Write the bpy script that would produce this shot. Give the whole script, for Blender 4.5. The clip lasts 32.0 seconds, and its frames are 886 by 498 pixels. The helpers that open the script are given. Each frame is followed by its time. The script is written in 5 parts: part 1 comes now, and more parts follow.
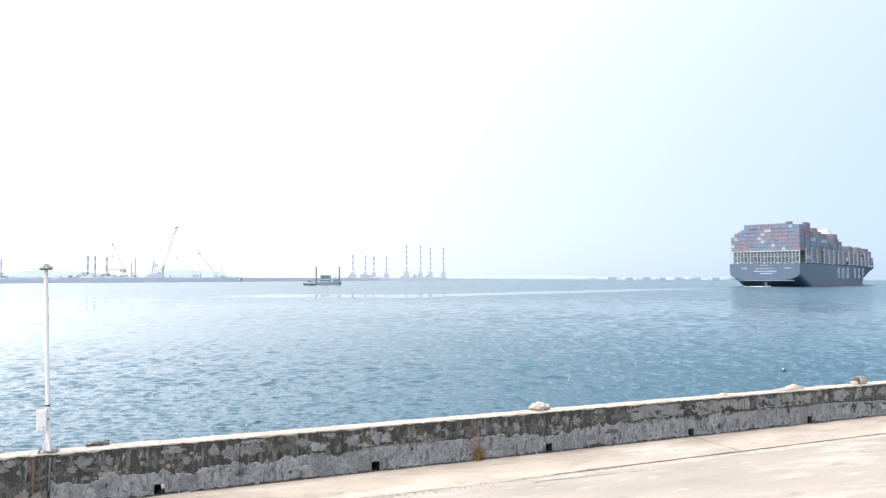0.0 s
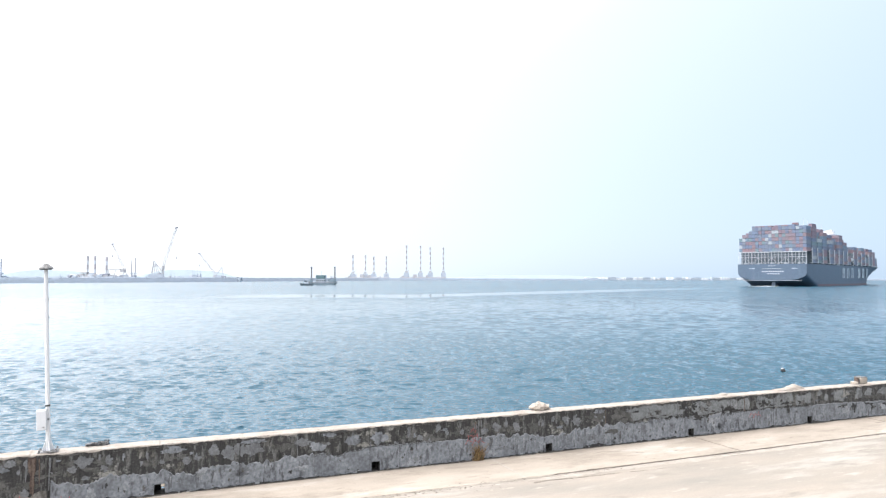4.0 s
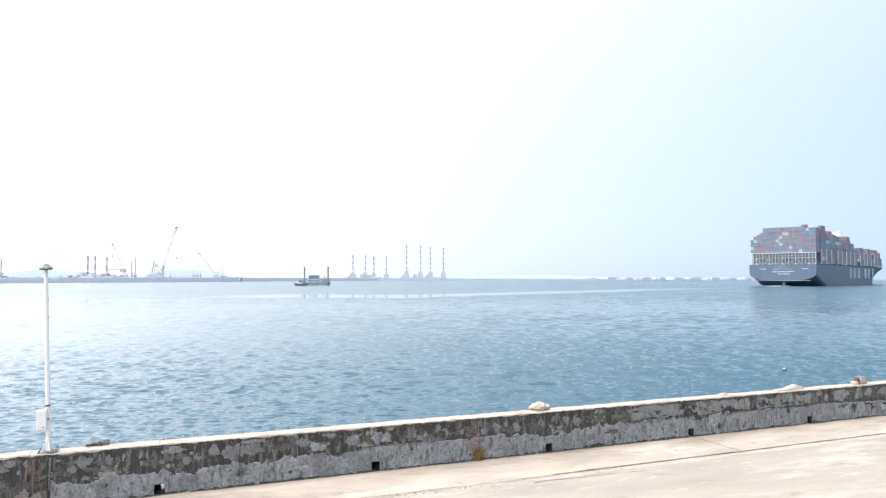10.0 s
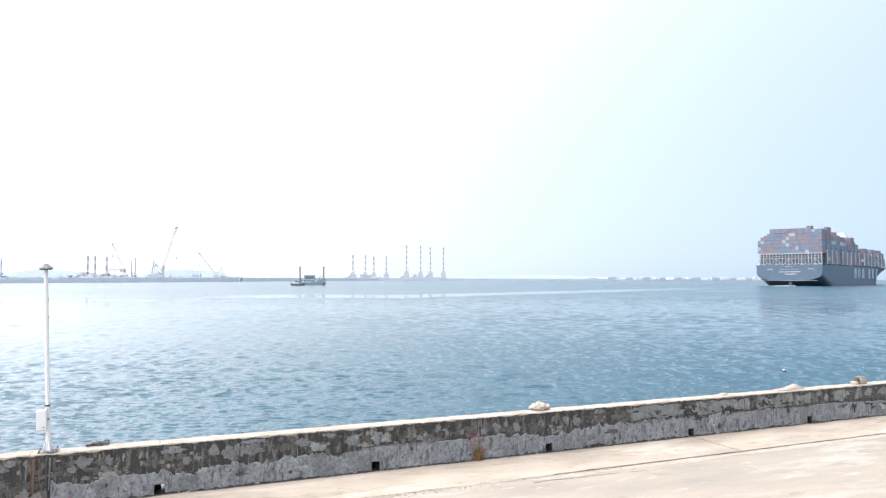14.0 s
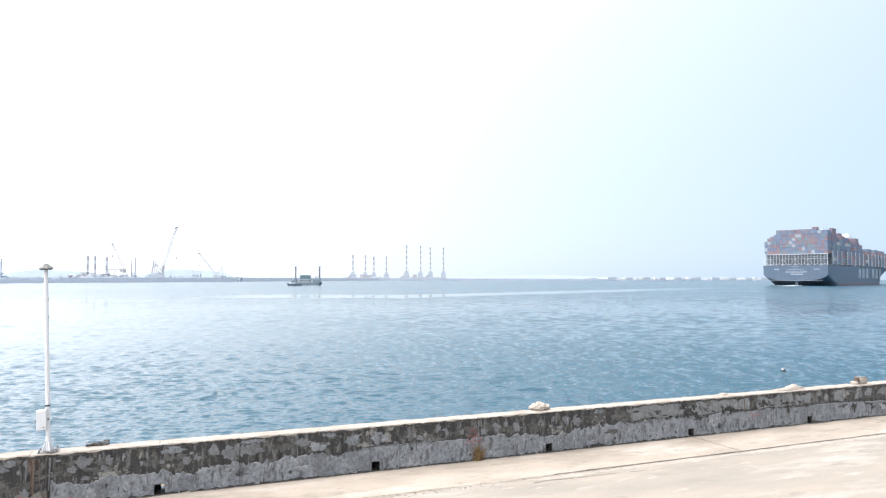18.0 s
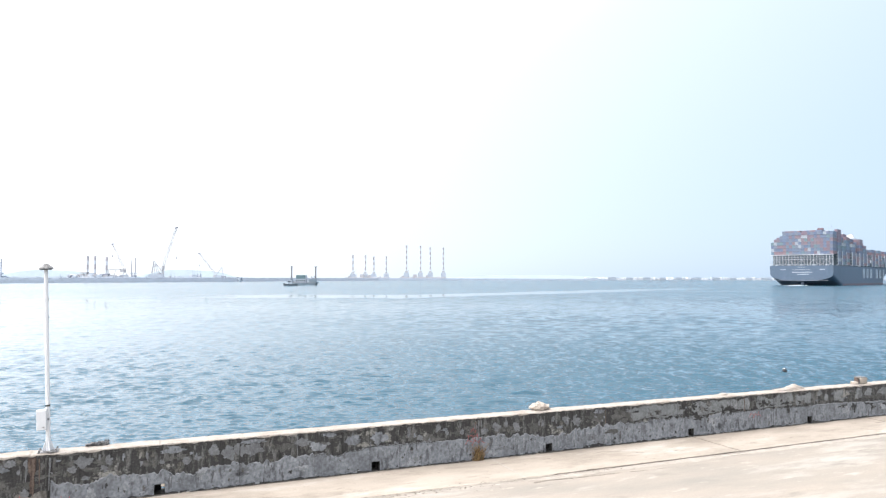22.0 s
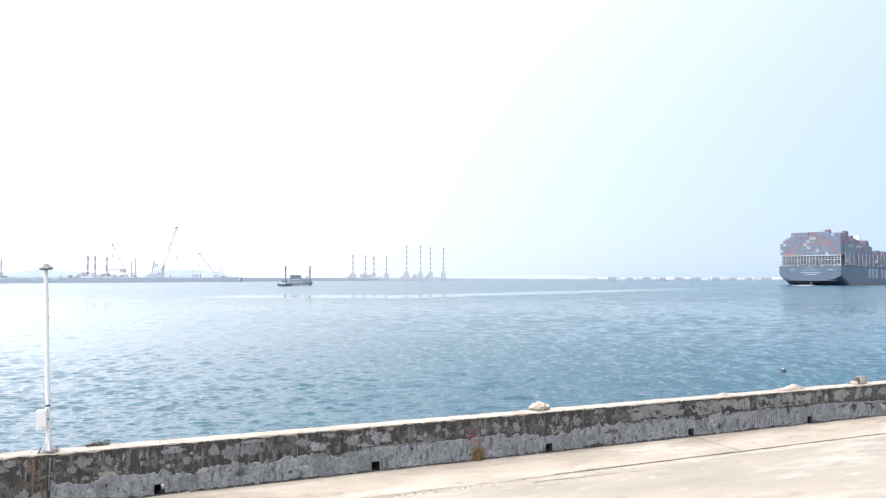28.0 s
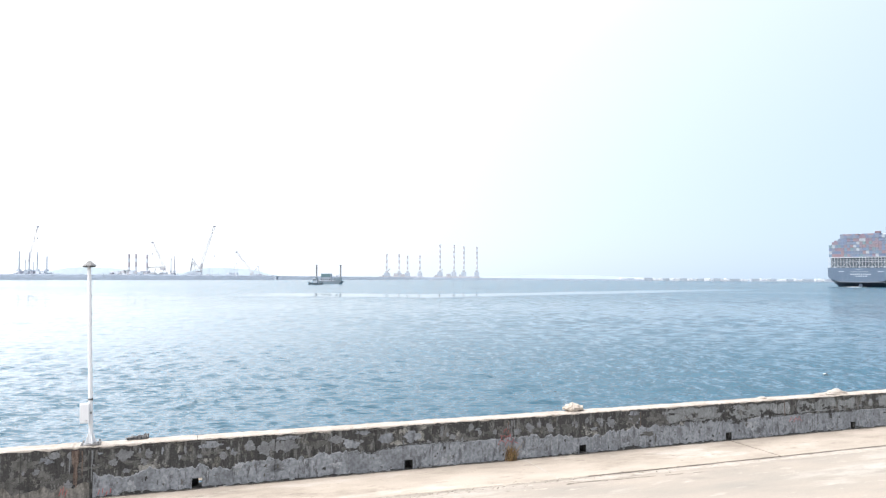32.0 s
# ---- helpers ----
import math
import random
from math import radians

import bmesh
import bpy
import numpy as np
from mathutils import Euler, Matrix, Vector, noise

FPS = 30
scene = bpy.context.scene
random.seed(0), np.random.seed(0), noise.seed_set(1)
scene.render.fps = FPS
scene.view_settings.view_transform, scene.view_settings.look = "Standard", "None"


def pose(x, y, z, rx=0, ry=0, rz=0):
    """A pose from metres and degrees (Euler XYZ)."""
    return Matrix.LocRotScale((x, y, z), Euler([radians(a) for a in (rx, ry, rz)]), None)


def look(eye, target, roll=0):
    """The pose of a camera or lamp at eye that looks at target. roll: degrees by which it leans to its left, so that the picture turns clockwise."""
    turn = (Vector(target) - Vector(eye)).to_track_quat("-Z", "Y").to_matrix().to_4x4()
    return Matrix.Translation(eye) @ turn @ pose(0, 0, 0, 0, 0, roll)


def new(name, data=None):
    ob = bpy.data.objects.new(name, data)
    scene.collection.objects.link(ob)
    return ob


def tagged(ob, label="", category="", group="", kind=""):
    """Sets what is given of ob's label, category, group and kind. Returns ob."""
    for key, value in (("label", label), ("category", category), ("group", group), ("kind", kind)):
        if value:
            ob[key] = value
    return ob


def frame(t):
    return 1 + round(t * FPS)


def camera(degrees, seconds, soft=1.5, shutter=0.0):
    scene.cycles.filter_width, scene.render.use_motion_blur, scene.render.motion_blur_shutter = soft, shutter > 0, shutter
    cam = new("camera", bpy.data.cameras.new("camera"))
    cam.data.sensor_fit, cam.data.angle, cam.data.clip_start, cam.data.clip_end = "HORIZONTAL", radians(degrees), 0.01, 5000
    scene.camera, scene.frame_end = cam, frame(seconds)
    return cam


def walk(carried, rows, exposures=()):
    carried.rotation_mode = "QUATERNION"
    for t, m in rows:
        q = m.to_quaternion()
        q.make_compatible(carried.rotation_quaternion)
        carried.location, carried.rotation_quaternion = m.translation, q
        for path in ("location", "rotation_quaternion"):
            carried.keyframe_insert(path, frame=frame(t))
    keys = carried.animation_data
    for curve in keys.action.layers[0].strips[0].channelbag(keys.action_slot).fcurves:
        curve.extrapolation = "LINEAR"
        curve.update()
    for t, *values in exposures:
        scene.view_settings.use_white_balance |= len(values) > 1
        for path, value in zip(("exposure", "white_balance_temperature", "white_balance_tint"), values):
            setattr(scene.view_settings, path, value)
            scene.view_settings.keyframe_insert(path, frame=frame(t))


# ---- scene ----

# ---------------------------------------------------------------- camera
EYE = (0.0, 0.0, 5.7)
STILL = pose(0, 0, 0, 90 + 2.467, 0, 0)
cam = camera(65.03, 32.0, soft=1.3)


def turned(wx, wy, wz):
    """The camera's still pose, turned by a small rotation vector in degrees."""
    v = Vector((radians(wx), radians(wy), radians(wz)))
    m = Matrix.Rotation(v.length, 4, v.normalized()) if v.length > 0 else Matrix.Identity(4)
    return Matrix.Translation(EYE) @ STILL @ m.inverted()


walk(cam, [
    (0.0, turned(0, 0, 0)),
    (15.0, turned(0, 0, 0)),
    (30.3, turned(0, 0, 0)),
    (30.4, turned(-0.012, -0.095, -0.02)),
    (30.5, turned(-0.0443, -0.3264, -0.0795)),
    (30.6, turned(-0.1, -0.7, -0.05)),
    (30.7, turned(-0.125, -0.9, -0.01)),
    (30.8, turned(-0.155, -1.06, 0.04)),
    (30.9, turned(-0.163, -1.12, 0.07)),
    (31.0, turned(-0.1612, -1.1355, 0.0764)),
    (31.2, turned(-0.15, -1.19, 0.06)),
    (31.4, turned(-0.13, -1.44, 0.01)),
    (31.5, turned(-0.1234, -1.5705, -0.0088)),
    (31.6, turned(-0.1, -1.71, -0.04)),
    (31.8, turned(-0.03, -2.18, -0.14)),
    (32.0, turned(0.0551, -2.768, -0.2327)),
], exposures=[(0.0, 1.0), (32.0, 1.0)])

# ---------------------------------------------------------------- world and sun
SUN_AZ, SUN_EL = -100.0, 60.0          # degrees from +y towards +x, and above the horizon
world = bpy.data.worlds.new("world")
scene.world = world
world.use_nodes = True
wn = world.node_tree.nodes
sky = wn.new("ShaderNodeTexSky")
sky.sky_type = "NISHITA"
sky.sun_disc = False
sky.sun_elevation = radians(SUN_EL)
sky.sun_rotation = radians(SUN_AZ)
sky.air_density, sky.dust_density, sky.ozone_density = 1.0, 1.6, 1.0
wn["Background"].inputs["Strength"].default_value = 0.10
# the veil of a hazy sky over the clear one: white round the sun, thinning to blue away from it
az, el = radians(SUN_AZ), radians(SUN_EL)
sun_way = Vector((math.sin(az) * math.cos(el), math.cos(az) * math.cos(el), math.sin(el)))
haze_way = Vector((math.sin(az) * math.cos(radians(42)), math.cos(az) * math.cos(radians(42)), math.sin(radians(42))))      # the haze is thickest low down on the sun's side
wl = world.node_tree.links
way = wn.new("ShaderNodeTexCoord")
towards = wn.new("ShaderNodeVectorMath")
towards.operation = "DOT_PRODUCT"
towards.inputs[1].default_value = haze_way
wl.new(way.outputs["Generated"], towards.inputs[0])
ring = wn.new("ShaderNodeMapRange")
ring.interpolation_type = "SMOOTHSTEP"
ring.inputs["From Min"].default_value, ring.inputs["From Max"].default_value = -0.62, 0.36
wl.new(towards.outputs["Value"], ring.inputs["Value"])
veil = wn.new("ShaderNodeMix")
veil.data_type = "RGBA"
veil.inputs["A"].default_value, veil.inputs["B"].default_value = (2.72, 3.54, 4.58, 1), (5.7, 6.05, 6.45, 1)
wl.new(ring.outputs["Result"], veil.inputs["Factor"])
clear = wn.new("ShaderNodeVectorMath")
clear.operation = "MULTIPLY_ADD"
clear.inputs[1].default_value = (0.12, 0.12, 0.12)
wl.new(sky.outputs["Color"], clear.inputs[0])
glow = wn.new("ShaderNodeMapRange")
glow.interpolation_type = "SMOOTHSTEP"
glow.inputs["From Min"].default_value, glow.inputs["From Max"].default_value = 0.10, 0.80
glow.inputs["To Max"].default_value = 16.0
to_sun = wn.new("ShaderNodeVectorMath")
to_sun.operation = "DOT_PRODUCT"
to_sun.inputs[1].default_value = sun_way
wl.new(way.outputs["Generated"], to_sun.inputs[0])
wl.new(to_sun.outputs["Value"], glow.inputs["Value"])
bright = wn.new("ShaderNodeVectorMath")
bright.operation = "MULTIPLY_ADD"
bright.inputs[1].default_value = (1.03, 1.0, 1.02)
wl.new(glow.outputs["Result"], bright.inputs[0])
wl.new(veil.outputs["Result"], bright.inputs[2])
wl.new(bright.outputs["Vector"], clear.inputs[2])
wl.new(clear.outputs["Vector"], wn["Background"].inputs["Color"])

sun = new("sun", bpy.data.lights.new("sun", "SUN"))
sun.data.energy = 1.12
sun.data.angle = radians(20.0)
sun.data.color = (1.0, 0.955, 0.89)
sun.matrix_world = look(sun_way * 100, (0, 0, 0))

# ---------------------------------------------------------------- materials


def material(name, base, rough=0.7, metal=0.0, vary=0.15, scale=3.0, fine=40.0, bump=0.2, relief=0.01, second=None, spread=(0.45, 0.62), stretch=(1, 1, 1), crisp=0.62, spots=()):
    """A worn surface: a base colour with stains of a second colour at a large scale, fine grain, and relief."""
    m = bpy.data.materials.new(name)
    m.use_nodes = True
    n, l = m.node_tree.nodes, m.node_tree.links
    p = n["Principled BSDF"]
    p.inputs["Roughness"].default_value = rough
    p.inputs["Metallic"].default_value = metal
    co = n.new("ShaderNodeTexCoord")
    mp = n.new("ShaderNodeMapping")
    mp.inputs["Scale"].default_value = stretch
    l.new(co.outputs["Object"], mp.inputs["Vector"])
    big = n.new("ShaderNodeTexNoise")
    big.inputs["Scale"].default_value = scale
    big.inputs["Detail"].default_value = 8
    big.inputs["Roughness"].default_value = crisp
    l.new(mp.outputs["Vector"], big.inputs["Vector"])
    grain = n.new("ShaderNodeTexNoise")
    grain.inputs["Scale"].default_value = fine
    grain.inputs["Detail"].default_value = 4
    l.new(co.outputs["Object"], grain.inputs["Vector"])
    ramp = n.new("ShaderNodeMapRange")
    ramp.inputs["From Min"].default_value, ramp.inputs["From Max"].default_value = spread
    l.new(big.outputs["Fac"], ramp.inputs["Value"])
    mix = n.new("ShaderNodeMix")
    mix.data_type = "RGBA"
    second = second or tuple(c * (1 - vary * 2) for c in base)
    mix.inputs["A"].default_value, mix.inputs["B"].default_value = (*base, 1), (*second, 1)
    l.new(ramp.outputs["Result"], mix.inputs["Factor"])
    shade = n.new("ShaderNodeMapRange")
    shade.inputs["From Min"].default_value, shade.inputs["From Max"].default_value = 0.3, 0.7
    shade.inputs["To Min"].default_value, shade.inputs["To Max"].default_value = 1 - vary, 1 + vary
    l.new(grain.outputs["Fac"], shade.inputs["Value"])
    mul = n.new("ShaderNodeVectorMath")
    mul.operation = "SCALE"
    colour = mix.outputs["Result"]
    for tone, size, lo, hi, pull in spots:          # further stains: colour, scale, threshold, stretch
        sm = n.new("ShaderNodeMapping")
        sm.inputs["Scale"].default_value = pull
        sm.inputs["Location"].default_value = (size * 1.7, size * 0.3, tone[0] * 90)
        l.new(co.outputs["Object"], sm.inputs["Vector"])
        sn = n.new("ShaderNodeTexNoise")
        sn.inputs["Scale"].default_value = size
        sn.inputs["Detail"].default_value = 7
        sn.inputs["Roughness"].default_value = 0.68
        l.new(sm.outputs["Vector"], sn.inputs["Vector"])
        sr = n.new("ShaderNodeMapRange")
        sr.inputs["From Min"].default_value, sr.inputs["From Max"].default_value = lo, hi
        l.new(sn.outputs["Fac"], sr.inputs["Value"])
        layer = n.new("ShaderNodeMix")
        layer.data_type = "RGBA"
        layer.inputs["B"].default_value = (*tone, 1)
        l.new(colour, layer.inputs["A"])
        l.new(sr.outputs["Result"], layer.inputs["Factor"])
        colour = layer.outputs["Result"]
    l.new(colour, mul.inputs[0])
    l.new(shade.outputs["Result"], mul.inputs["Scale"])
    l.new(mul.outputs["Vector"], p.inputs["Base Color"])
    if bump:
        b = n.new("ShaderNodeBump")
        b.inputs["Strength"].default_value = bump
        b.inputs["Distance"].default_value = relief
        l.new(grain.outputs["Fac"], b.inputs["Height"])
        l.new(b.outputs["Normal"], p.inputs["Normal"])
    return m


def palette(name, colours, island=False, rough=0.55):
    """Painted steel boxes, each in one colour of a palette by its own random number."""
    m = bpy.data.materials.new(name)
    m.use_nodes = True
    n, l = m.node_tree.nodes, m.node_tree.links
    p = n["Principled BSDF"]
    p.inputs["Roughness"].default_value = rough
    ramp = n.new("ShaderNodeValToRGB")
    ramp.color_ramp.interpolation = "CONSTANT"
    e = ramp.color_ramp.elements
    e[0].color = (*colours[0], 1)
    e[1].position, e[1].color = 1 / len(colours), (*colours[1], 1)
    for i, c in enumerate(colours[2:], 2):
        x = e.new(i / len(colours))
        x.color = (*c, 1)
    if island:
        g = n.new("ShaderNodeNewGeometry")
        l.new(g.outputs["Random Per Island"], ramp.inputs["Fac"])
    else:
        g = n.new("ShaderNodeObjectInfo")
        l.new(g.outputs["Random"], ramp.inputs["Fac"])
    co = n.new("ShaderNodeTexCoord")
    dirt = n.new("ShaderNodeTexNoise")
    dirt.inputs["Scale"].default_value = 0.5
    dirt.inputs["Detail"].default_value = 5
    l.new(co.outputs["Object"], dirt.inputs["Vector"])
    r = n.new("ShaderNodeMapRange")
    r.inputs["From Min"].default_value, r.inputs["From Max"].default_value = 0.3, 0.7
    r.inputs["To Min"].default_value, r.inputs["To Max"].default_value = 0.75, 1.15
    l.new(dirt.outputs["Fac"], r.inputs["Value"])
    mul = n.new("ShaderNodeVectorMath")
    mul.operation = "SCALE"
    l.new(ramp.outputs["Color"], mul.inputs[0])
    l.new(r.outputs["Result"], mul.inputs["Scale"])
    l.new(mul.outputs["Vector"], p.inputs["Base Color"])
    return m


def water_material():
    m = bpy.data.materials.new("sea_water")
    m.use_nodes = True
    n, l = m.node_tree.nodes, m.node_tree.links
    p = n["Principled BSDF"]
    p.inputs["Base Color"].default_value = (0.0085, 0.049, 0.077, 1)
    p.inputs["IOR"].default_value = 1.333
    co = n.new("ShaderNodeTexCoord")

    def waves(scale, sx, sy, detail, turn=-8):
        mp = n.new("ShaderNodeMapping")
        mp.inputs["Rotation"].default_value = (0, 0, radians(turn))
        mp.inputs["Scale"].default_value = (sx, sy, 1)
        l.new(co.outputs["Object"], mp.inputs["Vector"])
        t = n.new("ShaderNodeTexNoise")
        t.inputs["Scale"].default_value = scale
        t.inputs["Detail"].default_value = detail
        t.inputs["Roughness"].default_value = 0.6
        l.new(mp.outputs["Vector"], t.inputs["Vector"])
        return t.outputs["Fac"]

    def math_node(kind, a, b=None, c=None):
        k = n.new("ShaderNodeMath")
        k.operation = kind
        for i, v in enumerate((a, b, c)):
            if v is None:
                continue
            if isinstance(v, (int, float)):
                k.inputs[i].default_value = v
            else:
                l.new(v, k.inputs[i])
        return k.outputs["Value"]

    # a tidal slick: a broad calm field off the shore with torn edges and a thin tail that runs out to sea, and smaller calm streaks
    def soft(value, lo, hi):
        k = n.new("ShaderNodeMapRange")
        k.interpolation_type = "SMOOTHSTEP"
        k.inputs["From Min"].default_value, k.inputs["From Max"].default_value = lo, hi
        l.new(value, k.inputs["Value"])
        return k.outputs["Result"]

    xyz = n.new("ShaderNodeSeparateXYZ")
    l.new(co.outputs["Object"], xyz.inputs["Vector"])
    torn = math_node("MULTIPLY_ADD", waves(0.03, 0.5, 1.4, 6), 70.0, -35.0)
    east = math_node("SUBTRACT", math_node("ADD", torn, -55.0), xyz.outputs["X"])
    north = math_node("SUBTRACT", math_node("MULTIPLY_ADD", torn, 0.8, 202.0), xyz.outputs["Y"])
    edge = math_node("SUBTRACT", math_node("MULTIPLY_ADD", torn, 0.7, xyz.outputs["Y"]), math_node("MULTIPLY_ADD", xyz.outputs["X"], 1.0, 138.0))
    field = math_node("MULTIPLY", math_node("MULTIPLY", soft(east, -2.0, 62.0), soft(north, -4.0, 4.0)), soft(edge, -4.0, 4.0))
    bend = math_node("MULTIPLY", math_node("MAXIMUM", math_node("ADD", xyz.outputs["X"], 10.0), 0.0), -1.15)
    off = math_node("ABSOLUTE", math_node("MULTIPLY_ADD", torn, 0.5, math_node("ADD", math_node("ADD", xyz.outputs["Y"], bend), -230.0)))
    tail = math_node("MULTIPLY", soft(off, 25.0, 18.0), math_node("MULTIPLY", soft(xyz.outputs["X"], -85.0, -60.0), soft(xyz.outputs["X"], 190.0, 90.0)))
    # open water, past the quay's lee, is rougher at the small scale
    reach = n.new("ShaderNodeVectorMath")
    reach.operation = "LENGTH"
    l.new(co.outputs["Object"], reach.inputs[0])
    far = soft(reach.outputs["Value"], 110.0, 330.0)
    lee = math_node("MULTIPLY_ADD", far, 0.75, math_node("MULTIPLY_ADD", soft(reach.outputs["Value"], 25.0, 400.0), 0.4, 0.62))
    small = n.new("ShaderNodeMapRange")
    small.inputs["From Min"].default_value, small.inputs["From Max"].default_value = 0.56, 0.68
    small.inputs["To Min"].default_value, small.inputs["To Max"].default_value = 0.0, 0.75
    l.new(waves(0.011, 0.22, 1.9, 5, 6), small.inputs["Value"])
    streaks = n.new("ShaderNodeMapRange")
    streaks.inputs["From Min"].default_value, streaks.inputs["From Max"].default_value = 0.42, 0.51
    streaks.inputs["To Min"].default_value, streaks.inputs["To Max"].default_value = 0.3, 1.0
    l.new(waves(0.05, 0.14, 2.0, 5, 10), streaks.inputs["Value"])
    slick = math_node("MAXIMUM", math_node("MULTIPLY", field, streaks.outputs["Result"]), tail)
    calm = math_node("MAXIMUM", slick, math_node("MULTIPLY", small.outputs["Result"], soft(reach.outputs["Value"], 130.0, 260.0)))
    rough = math_node("MULTIPLY_ADD", math_node("MULTIPLY", far, math_node("MULTIPLY_ADD", math_node("MAXIMUM", math_node("MULTIPLY", calm, 0.35), math_node("MULTIPLY", slick, 0.8)), -1.0, 1.0)), 0.17, 0.045)
    l.new(rough, p.inputs["Roughness"])
    chop = math_node("MULTIPLY", math_node("MULTIPLY_ADD", calm, -0.93, 1.0), lee)
    ripple = math_node("MULTIPLY_ADD", soft(reach.outputs["Value"], 95.0, 25.0), 0.62, 0.38)
    normal = None
    for scale, sx, sy, detail, strength, distance in ((3.4, 0.34, 1.0, 2, 1.0, 0.075), (8.0, 0.45, 1.0, 3, 1.0, 0.032)):
        b = n.new("ShaderNodeBump")
        b.inputs["Distance"].default_value = distance
        l.new(math_node("MULTIPLY", math_node("MULTIPLY", chop, strength), ripple), b.inputs["Strength"])
        l.new(waves(scale, sx, sy, detail), b.inputs["Height"])
        if normal:
            l.new(normal, b.inputs["Normal"])
        normal = b.outputs["Normal"]
    # wavelets too fine for the sheet: the normal leans at random, less in the slick
    fine = math_node("MULTIPLY_ADD", soft(reach.outputs["Value"], 35.0, 190.0), 0.84, 0.16)
    open_chop = math_node("MULTIPLY", chop, soft(reach.outputs["Value"], 18.0, 55.0))
    open_chop = math_node("MULTIPLY", open_chop, fine)
    chop = math_node("MULTIPLY", chop, fine)
    for scale, sx, sy, lean, seed, by in ((2.0, 0.5, 0.8, 1.0, 3.0, open_chop), (2.6, 0.36, 1.0, 1.0, 17.0, chop), (6.0, 0.4, 1.0, 0.7, 41.0, chop)):
        mp = n.new("ShaderNodeMapping")
        mp.inputs["Rotation"].default_value = (0, 0, radians(-8))
        mp.inputs["Scale"].default_value = (sx, sy, 1)
        mp.inputs["Location"].default_value = (seed, seed * 0.7, 0)
        l.new(co.outputs["Object"], mp.inputs["Vector"])
        t = n.new("ShaderNodeTexNoise")
        t.inputs["Scale"].default_value = scale
        t.inputs["Detail"].default_value = 3
        t.inputs["Roughness"].default_value = 0.6
        l.new(mp.outputs["Vector"], t.inputs["Vector"])
        mid = n.new("ShaderNodeVectorMath")
        mid.operation = "SUBTRACT"
        mid.inputs[1].default_value = (0.5, 0.5, 0.5)
        l.new(t.outputs["Color"], mid.inputs[0])
        flat = n.new("ShaderNodeVectorMath")
        flat.operation = "MULTIPLY"
        flat.inputs[1].default_value = (lean * 0.5, lean, 0)
        l.new(mid.outputs["Vector"], flat.inputs[0])
        lean_by = n.new("ShaderNodeVectorMath")
        lean_by.operation = "SCALE"
        l.new(flat.outputs["Vector"], lean_by.inputs[0])
        l.new(by, lean_by.inputs["Scale"])
        both = n.new("ShaderNodeVectorMath")
        both.operation = "ADD"
        l.new(normal, both.inputs[0])
        l.new(lean_by.outputs["Vector"], both.inputs[1])
        normal = both.outputs["Vector"]
    unit = n.new("ShaderNodeVectorMath")
    unit.operation = "NORMALIZE"
    l.new(normal, unit.inputs[0])
    l.new(unit.outputs["Vector"], p.inputs["Normal"])
    return m


SEA = water_material()
APRON = material("pale_concrete_slab", (0.288, 0.247, 0.204), 0.85, vary=0.07, scale=0.8, fine=26, bump=0.3, second=(0.19, 0.163, 0.132), spread=(0.40, 0.70), stretch=(0.5, 1.4, 1),
                 spots=(((0.165, 0.138, 0.108), 1.3, 0.54, 0.72, (0.6, 1.3, 1)), ((0.33, 0.30, 0.262), 0.9, 0.55, 0.68, (0.4, 1.2, 1)), ((0.14, 0.115, 0.088), 4.5, 0.60, 0.70, (0.5, 1.4, 1))))
YARD = material("worn_concrete_yard", (0.232, 0.201, 0.166), 0.9, vary=0.07, scale=0.6, fine=30, bump=0.4, second=(0.175, 0.158, 0.136), spread=(0.38, 0.68), stretch=(0.4, 1.3, 1),
                spots=(((0.285, 0.262, 0.23), 0.55, 0.53, 0.68, (0.35, 1.5, 1)), ((0.15, 0.132, 0.11), 1.1, 0.56, 0.72, (0.5, 1.5, 1)), ((0.28, 0.255, 0.222), 3.2, 0.60, 0.68, (0.4, 1.6, 1))))
GRIT = material("brown_grey_grit", (0.165, 0.145, 0.118), 0.95, vary=0.3, scale=6, fine=40, bump=0.4, second=(0.25, 0.222, 0.185), spread=(0.4, 0.6))
DUST = material("trodden_brown_dust", (0.20, 0.168, 0.13), 0.95, vary=0.25, scale=5, fine=60, bump=0.3, second=(0.15, 0.127, 0.098), spread=(0.45, 0.6))
EARTH = material("joint_dirt", (0.042, 0.037, 0.031), 0.95, vary=0.25, scale=4, fine=40)
MOULD = material("mouldy_concrete", (0.026, 0.0255, 0.0245), 0.92, vary=0.45, scale=4.2, fine=34, bump=0.6, second=(0.098, 0.097, 0.093), spread=(0.51, 0.60), stretch=(1.8, 1.8, 0.5), crisp=0.72,
                 spots=(((0.085, 0.08, 0.07), 7.0, 0.55, 0.66, (1, 1, 0.8)), ((0.012, 0.0115, 0.0105), 4.0, 0.52, 0.66, (2.2, 2.2, 0.18)), ((0.17, 0.165, 0.15), 1.3, 0.60, 0.63, (1, 1, 1.3))))
PLASTER = material("grey_cement_render", (0.148, 0.156, 0.168), 0.88, vary=0.3, scale=3.4, fine=17, bump=0.8, second=(0.062, 0.065, 0.07), spread=(0.50, 0.60), stretch=(2.0, 2.0, 0.75), crisp=0.75,
                   spots=(((0.20, 0.21, 0.22), 5.0, 0.56, 0.70, (1, 1, 0.7)), ((0.05, 0.051, 0.053), 6.0, 0.59, 0.66, (1.6, 1.6, 0.4)), ((0.10, 0.106, 0.115), 0.8, 0.50, 0.60, (1, 1, 0.6))))
DIMPATCH = material("dull_cement_patch", (0.08, 0.078, 0.073), 0.9, vary=0.25, scale=5, fine=30, bump=0.4)
